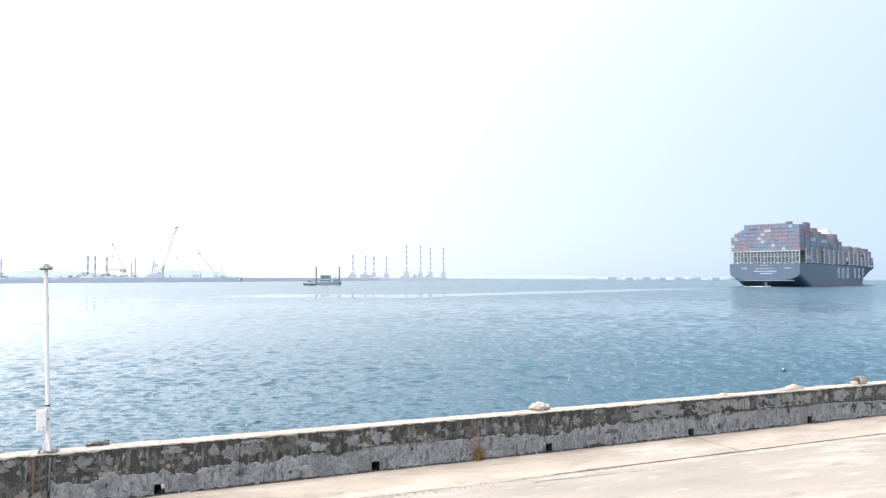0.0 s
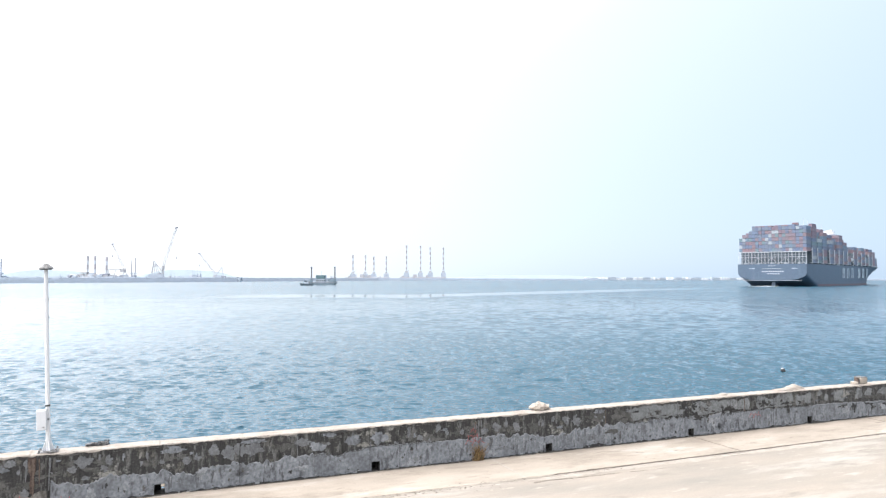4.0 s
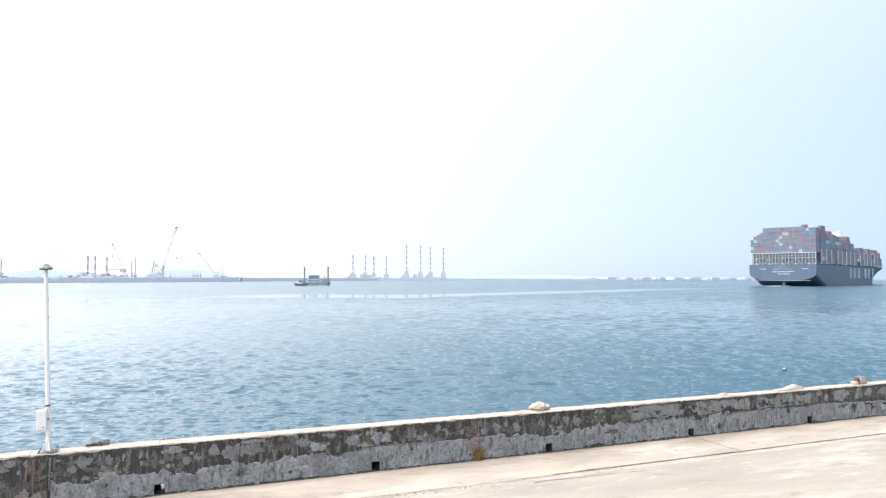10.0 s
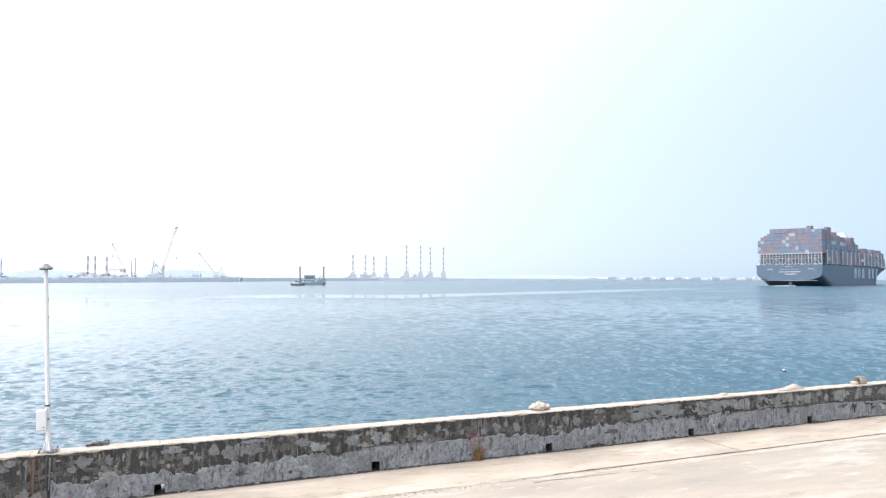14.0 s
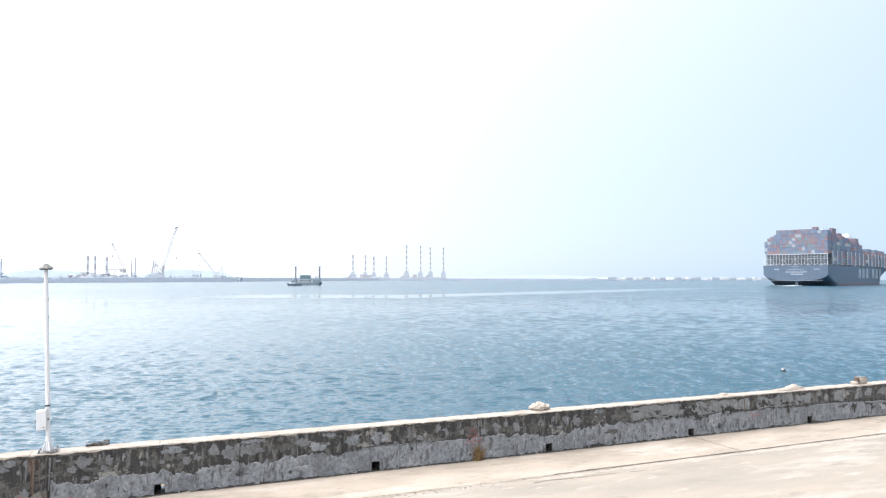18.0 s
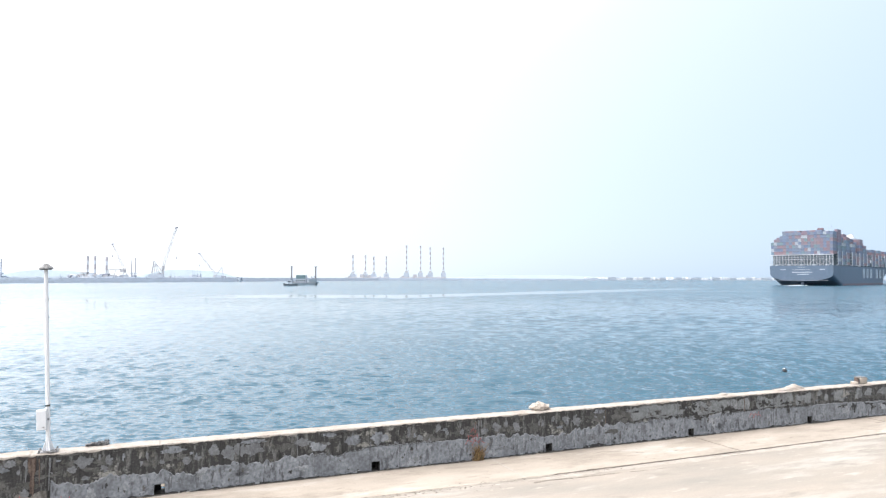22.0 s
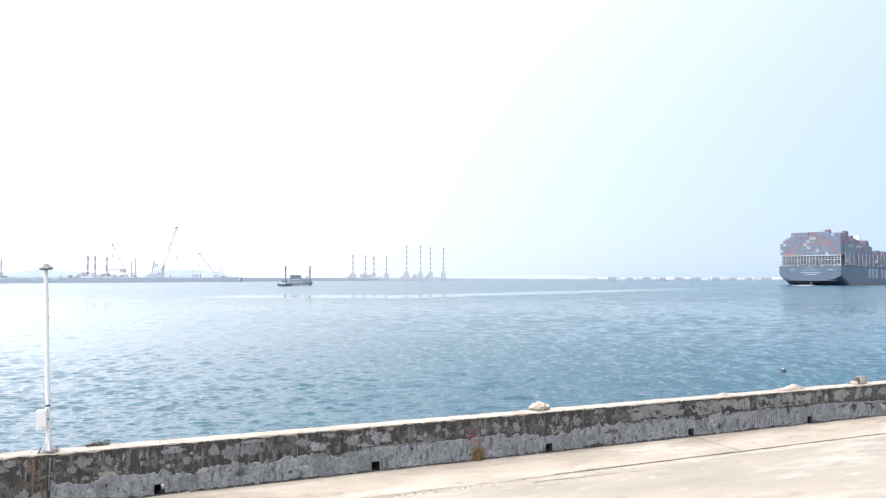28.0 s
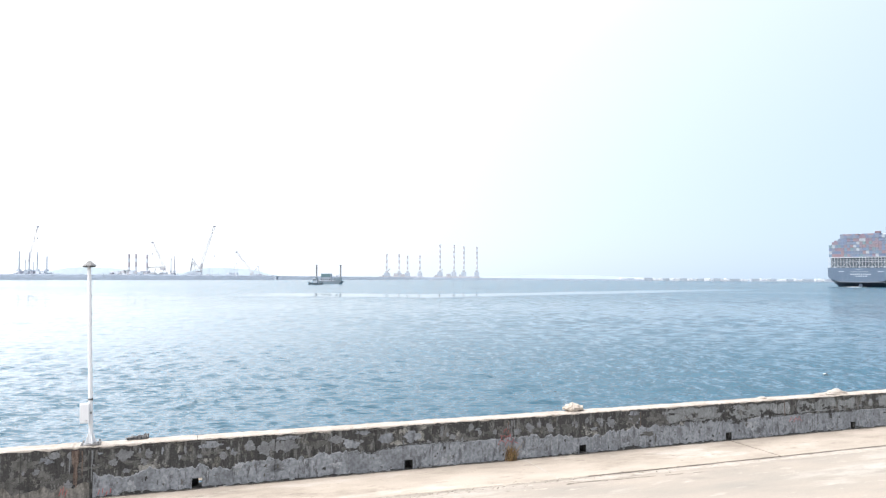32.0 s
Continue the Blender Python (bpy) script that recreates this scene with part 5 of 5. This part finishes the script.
def build_barge():
    b = empty("spud_barge", pose(-110.0, 667.0, 0), "dark spud barge with two tall posts and a green cabin", "barge")
    part("hull", hull_form(25, 6, -1.0, 2.4, 3, 3), DARKSHIP, b)
    part("rubbing_strake", box(-12.4, 12.4, -6.1, 6.1, 2.15, 2.5), SPUD, b)
    for x in (-11.05, 11.05):
        s = part("spud", tube((x, -3, -2), (x, -3, 16.8), 0.72, sides=12), SPUD, b)
        part("spud_guide", box(x - 1.3, x + 1.3, -4.6, -1.6, 2.6, 6.0, 0.1), DARKSHIP, s)
        part("spud_cap", box(x - 0.95, x + 0.95, -3.95, -2.05, 16.8, 17.2), SPUD, s)
    c = part("deck_cabin", box(-7.0, 2.2, -3.5, 3, 2.4, 9.0), STEELG, b)
    part("upper_cabin", box(-6.7, 1.8, -3.9, 3.2, 5.9, 9.2, 0.1), GREENBOX, c, "green upper cabin")
    for i in range(5):
        part("window", box(-7.0 + i * 1.9, -5.8 + i * 1.9, -3.56, -3.5, 3.4, 4.6), GLASS, c)
    part("winch_house", box(5.0, 9.5, -3, 3, 2.6, 5.4, 0.2), DARKSHIP, b)
    part("stack", tube((7, 0, 5.4), (7, 0, 8.2), 0.4, sides=8), SPUD, b)
    part("mast", tube((-2, 0, 9.6), (-2, 0, 13.0), 0.12, sides=5), STEELG, b)
    bm = bmesh.new()
    lattice(bm, (3, -2, 3), (10, -2, 8.5), 1.0, 0.6, 6, 0.1)
    part("derrick", bm, STEELG, b)
    for x in range(-12, 13, 3):
        part("rail_post", tube((x, -5.8, 2.6), (x, -5.8, 3.7), 0.06, sides=4), STEELG, b)
    return b


def build_tug():
    t = empty("tug_boat", pose(-115.6, 604.5, 0), "small dark harbour tug with a pale wheelhouse", "tug")
    bm = bmesh.new()
    rows = []
    for s, half, z1 in ((-7.6, 0.3, 3.2), (-6.2, 1.9, 2.7), (-3.5, 2.7, 2.2), (0, 2.9, 1.9), (4.5, 2.8, 1.8), (7.2, 2.3, 2.0)):
        rows.append([bm.verts.new((s, -half, z1)), bm.verts.new((s + (0.9 if s < -6 else 0), -half * 0.75, -0.8)), bm.verts.new((s + (0.9 if s < -6 else 0), half * 0.75, -0.8)), bm.verts.new((s, half, z1))])
    for a, c in zip(rows, rows[1:]):
        for i in range(4):
            j = (i + 1) % 4
            bm.faces.new((a[i], c[i], c[j], a[j]))
    bm.faces.new(rows[0][::-1])
    bm.faces.new(rows[-1])
    part("hull", bm, DARKSHIP, t)
    part("fender", box(-6.6, 7.0, -2.95, 2.95, 1.5, 1.8), BLACK, t)
    w = part("wheelhouse", box(-2.6, 1.6, -1.7, 1.7, 1.8, 5.4, 0.2), STEELG, t)
    part("window", box(-2.3, 1.3, -1.76, -1.7, 3.9, 4.8), GLASS, w)
    part("roof", box(-2.9, 1.9, -2.0, 2.0, 5.4, 5.65), STEELW, w)
    part("mast", tube((-0.5, 0, 5.6), (-0.5, 0, 8.6), 0.1, sides=5), STEELG, t)
    part("funnel", tube((3.2, 0, 1.8), (3.2, 0, 4.6), 0.5, sides=8), SPUD, t)
    for o in t.children_recursive:
        o.data.transform(Matrix.Diagonal((0.79, 0.82, 0.86, 1)))
    return t


barge = build_barge()
tug = build_tug()

# ---------------------------------------------------------------- far shore
SHORE_LINE = [(-800, 150), (-640, 710), (-581, 912), (-438, 1405), (-217, 2341), (330, 2480), (668, 2601), (1500, 2750), (3000, 3000)]
SHORE_TOP = [8.0, 7.6, 7.4, 8.6, 8.5, 7.0, 6.0, 6.0, 6.0]


def build_shore():
    bm = bmesh.new()
    rows = []
    pts, tops = [], []
    for (a, b), (za, zb) in zip(zip(SHORE_LINE, SHORE_LINE[1:]), zip(SHORE_TOP, SHORE_TOP[1:])):
        n = int((Vector(b) - Vector(a)).length / 12)
        for i in range(n):
            pts.append(Vector(a).lerp(Vector(b), i / n))
            tops.append(za + (zb - za) * i / n)
    for i, (p, z) in enumerate(zip(pts, tops)):
        q = pts[min(i + 1, len(pts) - 1)] - pts[max(i - 1, 0)]
        nrm = Vector((-q.y, q.x)).normalized()
        j = noise.noise(Vector((i * 0.7, 0, 3)))
        row = []
        for off, h in ((-9 + 2 * j, -1.5), (-4 + j, z * 0.45), (0, z * 0.92 + 0.5 * j), (6, z + 0.4 * noise.noise(Vector((i * 0.31, 4, 3)))), (90, z * 0.9), (96, -2)):
            v = p + nrm * off
            row.append(bm.verts.new((v.x, v.y, h)))
        rows.append(row)
    for a, c in zip(rows, rows[1:]):
        for k in range(5):
            bm.faces.new((a[k], a[k + 1], c[k + 1], c[k]))
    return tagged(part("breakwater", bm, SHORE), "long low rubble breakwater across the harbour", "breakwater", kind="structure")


build_shore()


def at_bearing(bearing, depth):
    """East of the camera's axis, at a depth along +y, by the tangent of its bearing."""
    return (bearing - 784) / 1230 * depth


def leg_rig(name, label, depth, legs, tops, foot, radius, bands, hull_z, deck_from, deck_to):
    """A jack-up platform: striped legs through housings on a hull."""
    x0 = at_bearing((deck_from + deck_to) / 2, depth)
    rig = empty(name, Matrix.Translation((x0, depth, 0)), label, "jack-up rig")
    k = depth / 1230
    wa, wb = at_bearing(deck_from, depth) - x0, at_bearing(deck_to, depth) - x0
    part("hull", box(wa, wb, -18, 18, 0.5, hull_z, 0.6), STEELP, rig)
    for i, (bearing, top) in enumerate(zip(legs, tops)):
        x = at_bearing(bearing, depth) - x0
        y = -10 if i % 2 == 0 else 10
        zt = 5.7 + (494 - top) * k
        leg = part("leg", tube((x, y, -2), (x, y, zt), radius * 0.85, sides=10), STEELW, rig)
        for b in range(bands):
            z1 = zt - (zt - foot) * b / bands
            z0 = z1 - (zt - foot) / bands * 0.52
            part("leg_band", tube((x, y, z0), (x, y, z1 + (0.3 if b == 0 else 0)), radius, sides=10), HAZED, leg)
        h = part("jack_house", box(x - radius * 3.2, x + radius * 3.2, y - radius * 2.4, y + radius * 2.4, hull_z, foot * 0.93, 0.8), STEELG, rig)
        part("jack_house_top", box(x - radius * 1.7, x + radius * 1.7, y - radius * 1.6, y + radius * 1.6, foot * 0.93, foot * 1.12), STEELP, h)
    return rig


def build_rigs():
    a = leg_rig("jackup_rig", "jack-up rig with four shorter banded legs", 2420, (625, 646, 662, 683), (452, 452, 455, 454), 26, 2.6, 3, 11, 612, 690)
    b = leg_rig("jackup_rig", "jack-up rig with four tall banded legs", 2440, (719.5, 744, 761.5, 784.5), (435, 435, 438, 438), 30, 2.7, 5, 12, 708, 790)
    for rig, xs in ((a, (-60, -45, -20, 5, 45)), (b, (-70, -55, -30, 15, 55))):
        rng = random.Random(len(rig.children))
        for x in xs:
            part("deck_house", box(x - rng.uniform(4, 9), x + rng.uniform(4, 9), -14, -4, 11, rng.uniform(15, 24), 0.4), rng.choice((STEELW, STEELG, STEELP)), rig)
        bm = bmesh.new()
        lattice(bm, (xs[0], -12, 16), (xs[0] + 22, -12, 38), 2.0, 1.2, 8, 0.35)
        part("deck_crane", bm, STEELP, rig)


build_rigs()


def crane(depth, base_bearing, foot, tip, heavy=1.0, label="pale lattice boom crane behind the breakwater", aframe=True, wide=1.3):
    """A lattice crane: crawler base, house, A-frame, boom, pendant lines and hook; points as bearing and rise on one scale."""
    k = depth / 1230
    P = lambda bearing, rise: Vector((at_bearing(bearing, depth) - at_bearing(base_bearing, depth), 0, 5.7 + (494 - rise) * k))
    c = empty("crane", Matrix.Translation((at_bearing(base_bearing, depth), depth, 0)), label, "crane")
    part("pontoon", box(-13 * heavy, 13 * heavy, -7, 7, -1.0, 6.0, 0.3), STEELD, c)
    part("crawler", box(-5.5 * heavy * wide, 5.5 * heavy * wide, -4, 4, 6.0, 9.0, 0.4), STEELD, c)
    part("machine_house", box(-6 * heavy * wide, 4 * heavy * wide, -2.5, 2.5, 9.0, 9.0 + 4.5 * heavy, 0.3), STEELG, c)
    bm = bmesh.new()
    lattice(bm, P(*foot), P(*tip), 3.2 * heavy, 1.9 * heavy, 16, max(0.19, 0.17 * heavy))
    boom = part("boom", bm, HAZED, c)
    part("boom_head", box(-2.2 * heavy, 2.2 * heavy, -1, 1, -1.4, 1.0, 0.2, Matrix.Translation(P(*tip))), STEELD, boom)
    if aframe:
        way = -1 if tip[0] > foot[0] else 1
        f, back = P(*foot), P(foot[0] + way * 14 * heavy, foot[1] + 4)
        top = P(foot[0] + way * 11 * heavy, foot[1] - 15 * heavy)
        bm = bmesh.new()
        add_tube(bm, f, top, 0.5 * heavy, sides=5)
        add_tube(bm, back, top, 0.5 * heavy, sides=5)
        add_tube(bm, f.lerp(top, 0.5), back.lerp(top, 0.5), 0.3 * heavy, sides=5)
        part("a_frame", bm, STEELD, c)
        if heavy > 1:
            q = P(foot[0] + way * 9, foot[1] + 5)
            bm = bmesh.new()
            lattice(bm, P(foot[0] + 2, foot[1] + 6), P(foot[0] + 4, foot[1] - 9), 3.2, 2.4, 6, 0.4)
            part("boom_heel", bm, STEELP, c)
            bm = bmesh.new()
            for dx, dz in ((-9, 3), (-3, 2), (4, 5), (10, 4)):
                add_tube(bm, q + Vector((dx, 1, -8)), top.lerp(q, 0.25) + Vector((dx * 0.2, 0, 0)), 0.45, sides=5)
                add_box(bm, q.x + dx - 1.6, q.x + dx + 1.6, -2, 2, 9, q.z + dz * 0.5 - 3)
            part("gantry", bm, STEELD, c)
        part("pendant", tube(top, P(*tip), 0.10 * heavy, sides=4), STEELG, c)
    hook = P(tip[0] + 0.6, tip[1] + 42 * heavy if heavy > 1 else tip[1] + 20)
    part("hoist_line", tube(P(tip[0] + 0.6, tip[1]), hook, 0.10, sides=4), STEELG, c)
    part("hook_block", box(-0.7, 0.7, -0.5, 0.5, -3.0, 0.0, 0.1, Matrix.Translation(hook)), STEELD, c)
    return c


def mast(depth, bearing, top, bottom, r, mat=STEELG, label="tall thin pale spud or mast behind the breakwater"):
    k = depth / 1230
    z0, z1 = 5.7 + (494 - bottom) * k, 5.7 + (494 - top) * k
    m = empty("mast", Matrix.Translation((at_bearing(bearing, depth), depth, 0)), label, "mast", "masts behind the breakwater")
    part("pole", tube((0, 0, -1), (0, 0, z1), r, r * 0.8, sides=8), mat, m)
    part("collar", box(-2 * r, 2 * r, -2 * r, 2 * r, z0, z0 + 3, 0.2), STEELG, m)
    return m


def work_vessel(depth, b0, b1, height, seed, mat=STEELG, label="low pale work vessel moored by the breakwater"):
    rng = random.Random(seed)
    x0, x1 = at_bearing(b0, depth), at_bearing(b1, depth)
    c = (x0 + x1) / 2
    L = x1 - x0
    v = empty("work_vessel", Matrix.Translation((c, depth, 0)), label, "vessel")
    part("hull", hull_form(L, 6, -1, 8.5, L * 0.08, L * 0.05), mat, v)
    n = max(2, int(L / 9))
    for i in range(n):
        a = -L / 2 + L * 0.1 + (L * 0.8) * i / n
        part("deck_house", box(a, a + L * 0.8 / n * rng.uniform(0.4, 0.95), -4, 4, 8.5, 8.5 + rng.uniform(0.2, 1.0) * height, 0.2), rng.choice((STEELW, STEELG, STEELD, STEELP)), v)
    for i in range(3):
        a = rng.uniform(-L * 0.4, L * 0.4)
        part("light_mast", tube((a, 0, 8), (a, 0, 8.5 + height * rng.uniform(1.0, 1.8)), 0.25, sides=4), STEELG, v)
    return v


def build_port():
    # three-legged jack-up by the shore
    D = 1260
    k = D / 1230
    rig = empty("jackup_barge", Matrix.Translation((at_bearing(170, D), D, 0)), "jack-up barge with three thick banded legs", "jack-up rig")
    part("hull", box(-46 * k, 24 * k, -10, 10, 1.0, 9.5, 0.5), STEELG, rig)
    for bearing, top in ((155, 454), (168, 453.5), (188.5, 455)):
        x = (bearing - 170) * k
        zt = 5.7 + (494 - top) * k
        leg = part("leg", tube((x, 0, -2), (x, 0, zt), 1.9 * k, sides=12), STEELW, rig)
        for z0, z1 in ((zt - 8, zt + 0.3), (zt - 24, zt - 15), (6, zt - 31)):
            part("leg_band", tube((x, 0, z0), (x, 0, z1), 2.02 * k, sides=12), HAZED, leg)
        part("jack_house", box(x - 4, x + 4, -4.5, 4.5, 9.5, 14.0, 0.3), STEELP, rig)
    for i, (a, b, h) in enumerate(((-44, -30, 4), (-28, -20, 6), (-12, -4, 5), (4, 14, 4))):
        part("deck_house", box(a * k, b * k, -6, 2, 9.5, 9.5 + h, 0.3), (STEELW, STEELP, STEELW, STEELG)[i], rig)
    bm = bmesh.new()
    lattice(bm, (18 * k, 0, 22.5), (53 * k, 0, 23.5), 2, 1.5, 14, 0.35)
    part("conveyor", bm, STEELP, rig)
    for a, b in ((52, 45), (50, 58), (36, 30), (22, 24)):
        part("conveyor_leg", tube((a * k, 0, 22.5), (b * k, 0, 8), 0.55, sides=6), STEELP, rig)
    part("transfer_house", box(44 * k, 52 * k, -3, 3, 17.5, 22.0, 0.3), STEELP, rig)
    for i, (a, b, h0, h) in enumerate(((-25, -13, 16.5, 18.2), (-47, -33, 13.5, 15.0), (9, 24, 13, 15.5), (-10, -2, 13.0, 16.5), (26, 36, 8, 12.5))):
        part("deck_tier", box(a * k, b * k, -5, 3, h0 if a < 26 else 1.0, h, 0.3), (STEELP, STEELW, STEELD, STEELG, STEELP)[i], rig)
    for a in (-46, -40, -34, -22, -15):
        part("deck_post", tube((a * k, -1, 9), (a * k, -1, 15 if a < -30 else 17), 0.4, sides=5), STEELG, rig)
    work_vessel(1235, 117, 164, 5.0, 12, STEELW, "pale work boat moored before the jack-up barge")
    work_vessel(1300, 192, 248, 5, 2)
    crane(1300, 222, (221, 478), (198, 432), 1.0, aframe=False)
    mast(1310, 233, 461, 486, 0.9, STEELD)
    mast(1310, 239.5, 457, 486, 1.0, STEELD)
    crane(1330, 279, (286, 480), (311.5, 403), 1.25, label="large pale lattice boom crane with an A-frame", wide=2.3)
    work_vessel(1345, 263, 296, 9, 3)
    work_vessel(1370, 297, 314, 8, 4)
    work_vessel(1372, 312, 332, 3, 14)
    mast(1390, 341, 476, 489, 0.5)
    mast(1390, 349, 472, 489, 0.5)
    mast(1390, 354.5, 477, 489, 0.5)
    work_vessel(1400, 334, 360, 7, 5)
    crane(1420, 388, (383, 487), (352.5, 449), 0.9)
    work_vessel(1440, 376, 404, 6, 6)
    work_vessel(1445, 400, 428, 2.5, 16)
    # farther along, seen once the camera turns
    for bearing, top in ((-50, 449.5), (-31, 451), (-16, 451), (2, 458)):
        mast(1010, bearing, top, 486, 1.25)
    for bearing, top in ((-38, 464), (-23, 468)):
        mast(1020, bearing, top, 487, 0.8)
    crane(1000, -36, (-33, 470), (-17, 404), 0.8, aframe=False)
    work_vessel(990, -60, -36, 6, 7)
    work_vessel(1002, -40, 9, 5, 9, STEELG, "low pale piling barge moored by the breakwater")
    work_vessel(1015, 2, 30, 2, 8)
    # huts, stacked goods and plant along the breakwater's top
    rng = random.Random(33)
    for p0, p1, n, hi in ((110, 395, 90, 2.6), (-70, 110, 34, 1.6), (405, 640, 30, 1.6)):
        bm = bmesh.new()
        for i in range(n):
            bearing = p0 + (p1 - p0) * rng.random()
            k = (784 - bearing) / 1230
            d = (845.5 / (0.29 + k) if bearing < 400 else 769.6 / (0.236 + k)) + rng.uniform(15, 60)
            x = at_bearing(bearing, d)
            w, h = rng.uniform(0.8, 3.6), rng.uniform(0.2, 1.0) ** 2 * hi
            add_box(bm, x - w, x + w, d - 2, d + 2, 6.0, 7.6 + h)
            if rng.random() < 0.3:
                add_tube(bm, (x, d, 8), (x + rng.uniform(-2, 2), d, 11 + h * 1.6), 0.25, sides=4)
        tagged(part("quayside_plant", bm, STEELG, None), "low huts and stacked goods on the breakwater", "plant", kind="stuff")
    # caissons in a row on the far wall: clusters of pale columns, grey boxes between them
    rng = random.Random(9)
    bearing, tall = 1031.0, True
    while bearing < 1480:
        w = rng.uniform(12, 17) if tall else rng.uniform(10, 18)
        d = 2575 + (bearing - 1031) * 0.35
        k = d / 1230
        c = empty("caisson", Matrix.Translation((at_bearing(bearing + w / 2, d), d, 0)), "pale concrete columns of a caisson on the far breakwater" if tall else "grey concrete caisson on the far breakwater", "caisson", "caissons on the far breakwater")
        half = w / 2 * k
        part("base", box(-half, half, -8, 8, -2, 2.0, 0.3), STEELG, c)
        if tall:
            x = -half
            while x < half - 2:
                r = rng.uniform(1.6, 3.4)
                part("column", box(x, x + 2 * r, -7, 7, 2.0, rng.uniform(8.0, 12.0), 0.3), rng.choice((CAISSON, CAISSON, STEELW)), c)
                x += 2 * r + rng.uniform(1.6, 3.0)
        else:
            h = rng.uniform(9.0, 11.0)
            part("body", box(-half, half, -8, 8, 2.0, h, 0.3), STEELG, c)
            part("rim", box(-half - 0.4, half + 0.4, -8.4, 8.4, h, h + 0.9), STEELW, c)
        bearing += w + rng.choice((1, 1, 2, 5))
        tall = not tall
    # far low land on the horizon, paled by an added haze glow
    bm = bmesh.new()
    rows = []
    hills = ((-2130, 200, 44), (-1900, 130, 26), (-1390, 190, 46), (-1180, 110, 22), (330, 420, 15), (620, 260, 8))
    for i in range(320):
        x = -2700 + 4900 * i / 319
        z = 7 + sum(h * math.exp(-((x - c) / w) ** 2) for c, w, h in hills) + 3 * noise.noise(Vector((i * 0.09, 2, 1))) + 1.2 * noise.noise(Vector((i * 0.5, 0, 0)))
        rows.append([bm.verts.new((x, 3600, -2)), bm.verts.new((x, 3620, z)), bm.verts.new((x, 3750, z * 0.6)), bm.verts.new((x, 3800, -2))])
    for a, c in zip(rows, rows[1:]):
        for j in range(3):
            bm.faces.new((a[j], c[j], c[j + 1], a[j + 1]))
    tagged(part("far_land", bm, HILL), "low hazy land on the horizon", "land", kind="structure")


build_port()


# ---------------------------------------------------------------- what moves
def motions():
    walk(ship, [(0.0, ship_pose(0)), (16.0, ship_pose(16)), (32.0, ship_pose(32))])
    walk(barge, [(0.0, pose(-110.0, 667.0, 0)), (13.0, pose(-121.5, 652.5, 0)), (25.0, pose(-130.2, 639.0, 0)), (32.0, pose(-134.8, 631.5, 0))])
    walk(tug, [(0.0, pose(-115.6, 604.5, 0)), (13.0, pose(-119.3, 575.0, 0)), (25.0, pose(-122.4, 548.0, 0)), (32.0, pose(-124.1, 532.0, 0))])
    walk(water, [(t, Matrix.Translation((1.6 - 0.1 * t, 4.0 - 0.25 * t, 0))) for t in (0.0, 16.0, 32.0)])
    rows = []
    for i in range(33):
        rows.append((float(i), pose(20.98 + 0.07 * math.sin(i * 0.9), 43.08 + 0.05 * math.sin(i * 1.7), 0.04 * math.sin(i * 2.1), 6 * math.sin(i * 1.9), 6 * math.sin(i * 1.3), 0)))
    walk(buoy, rows)


motions()
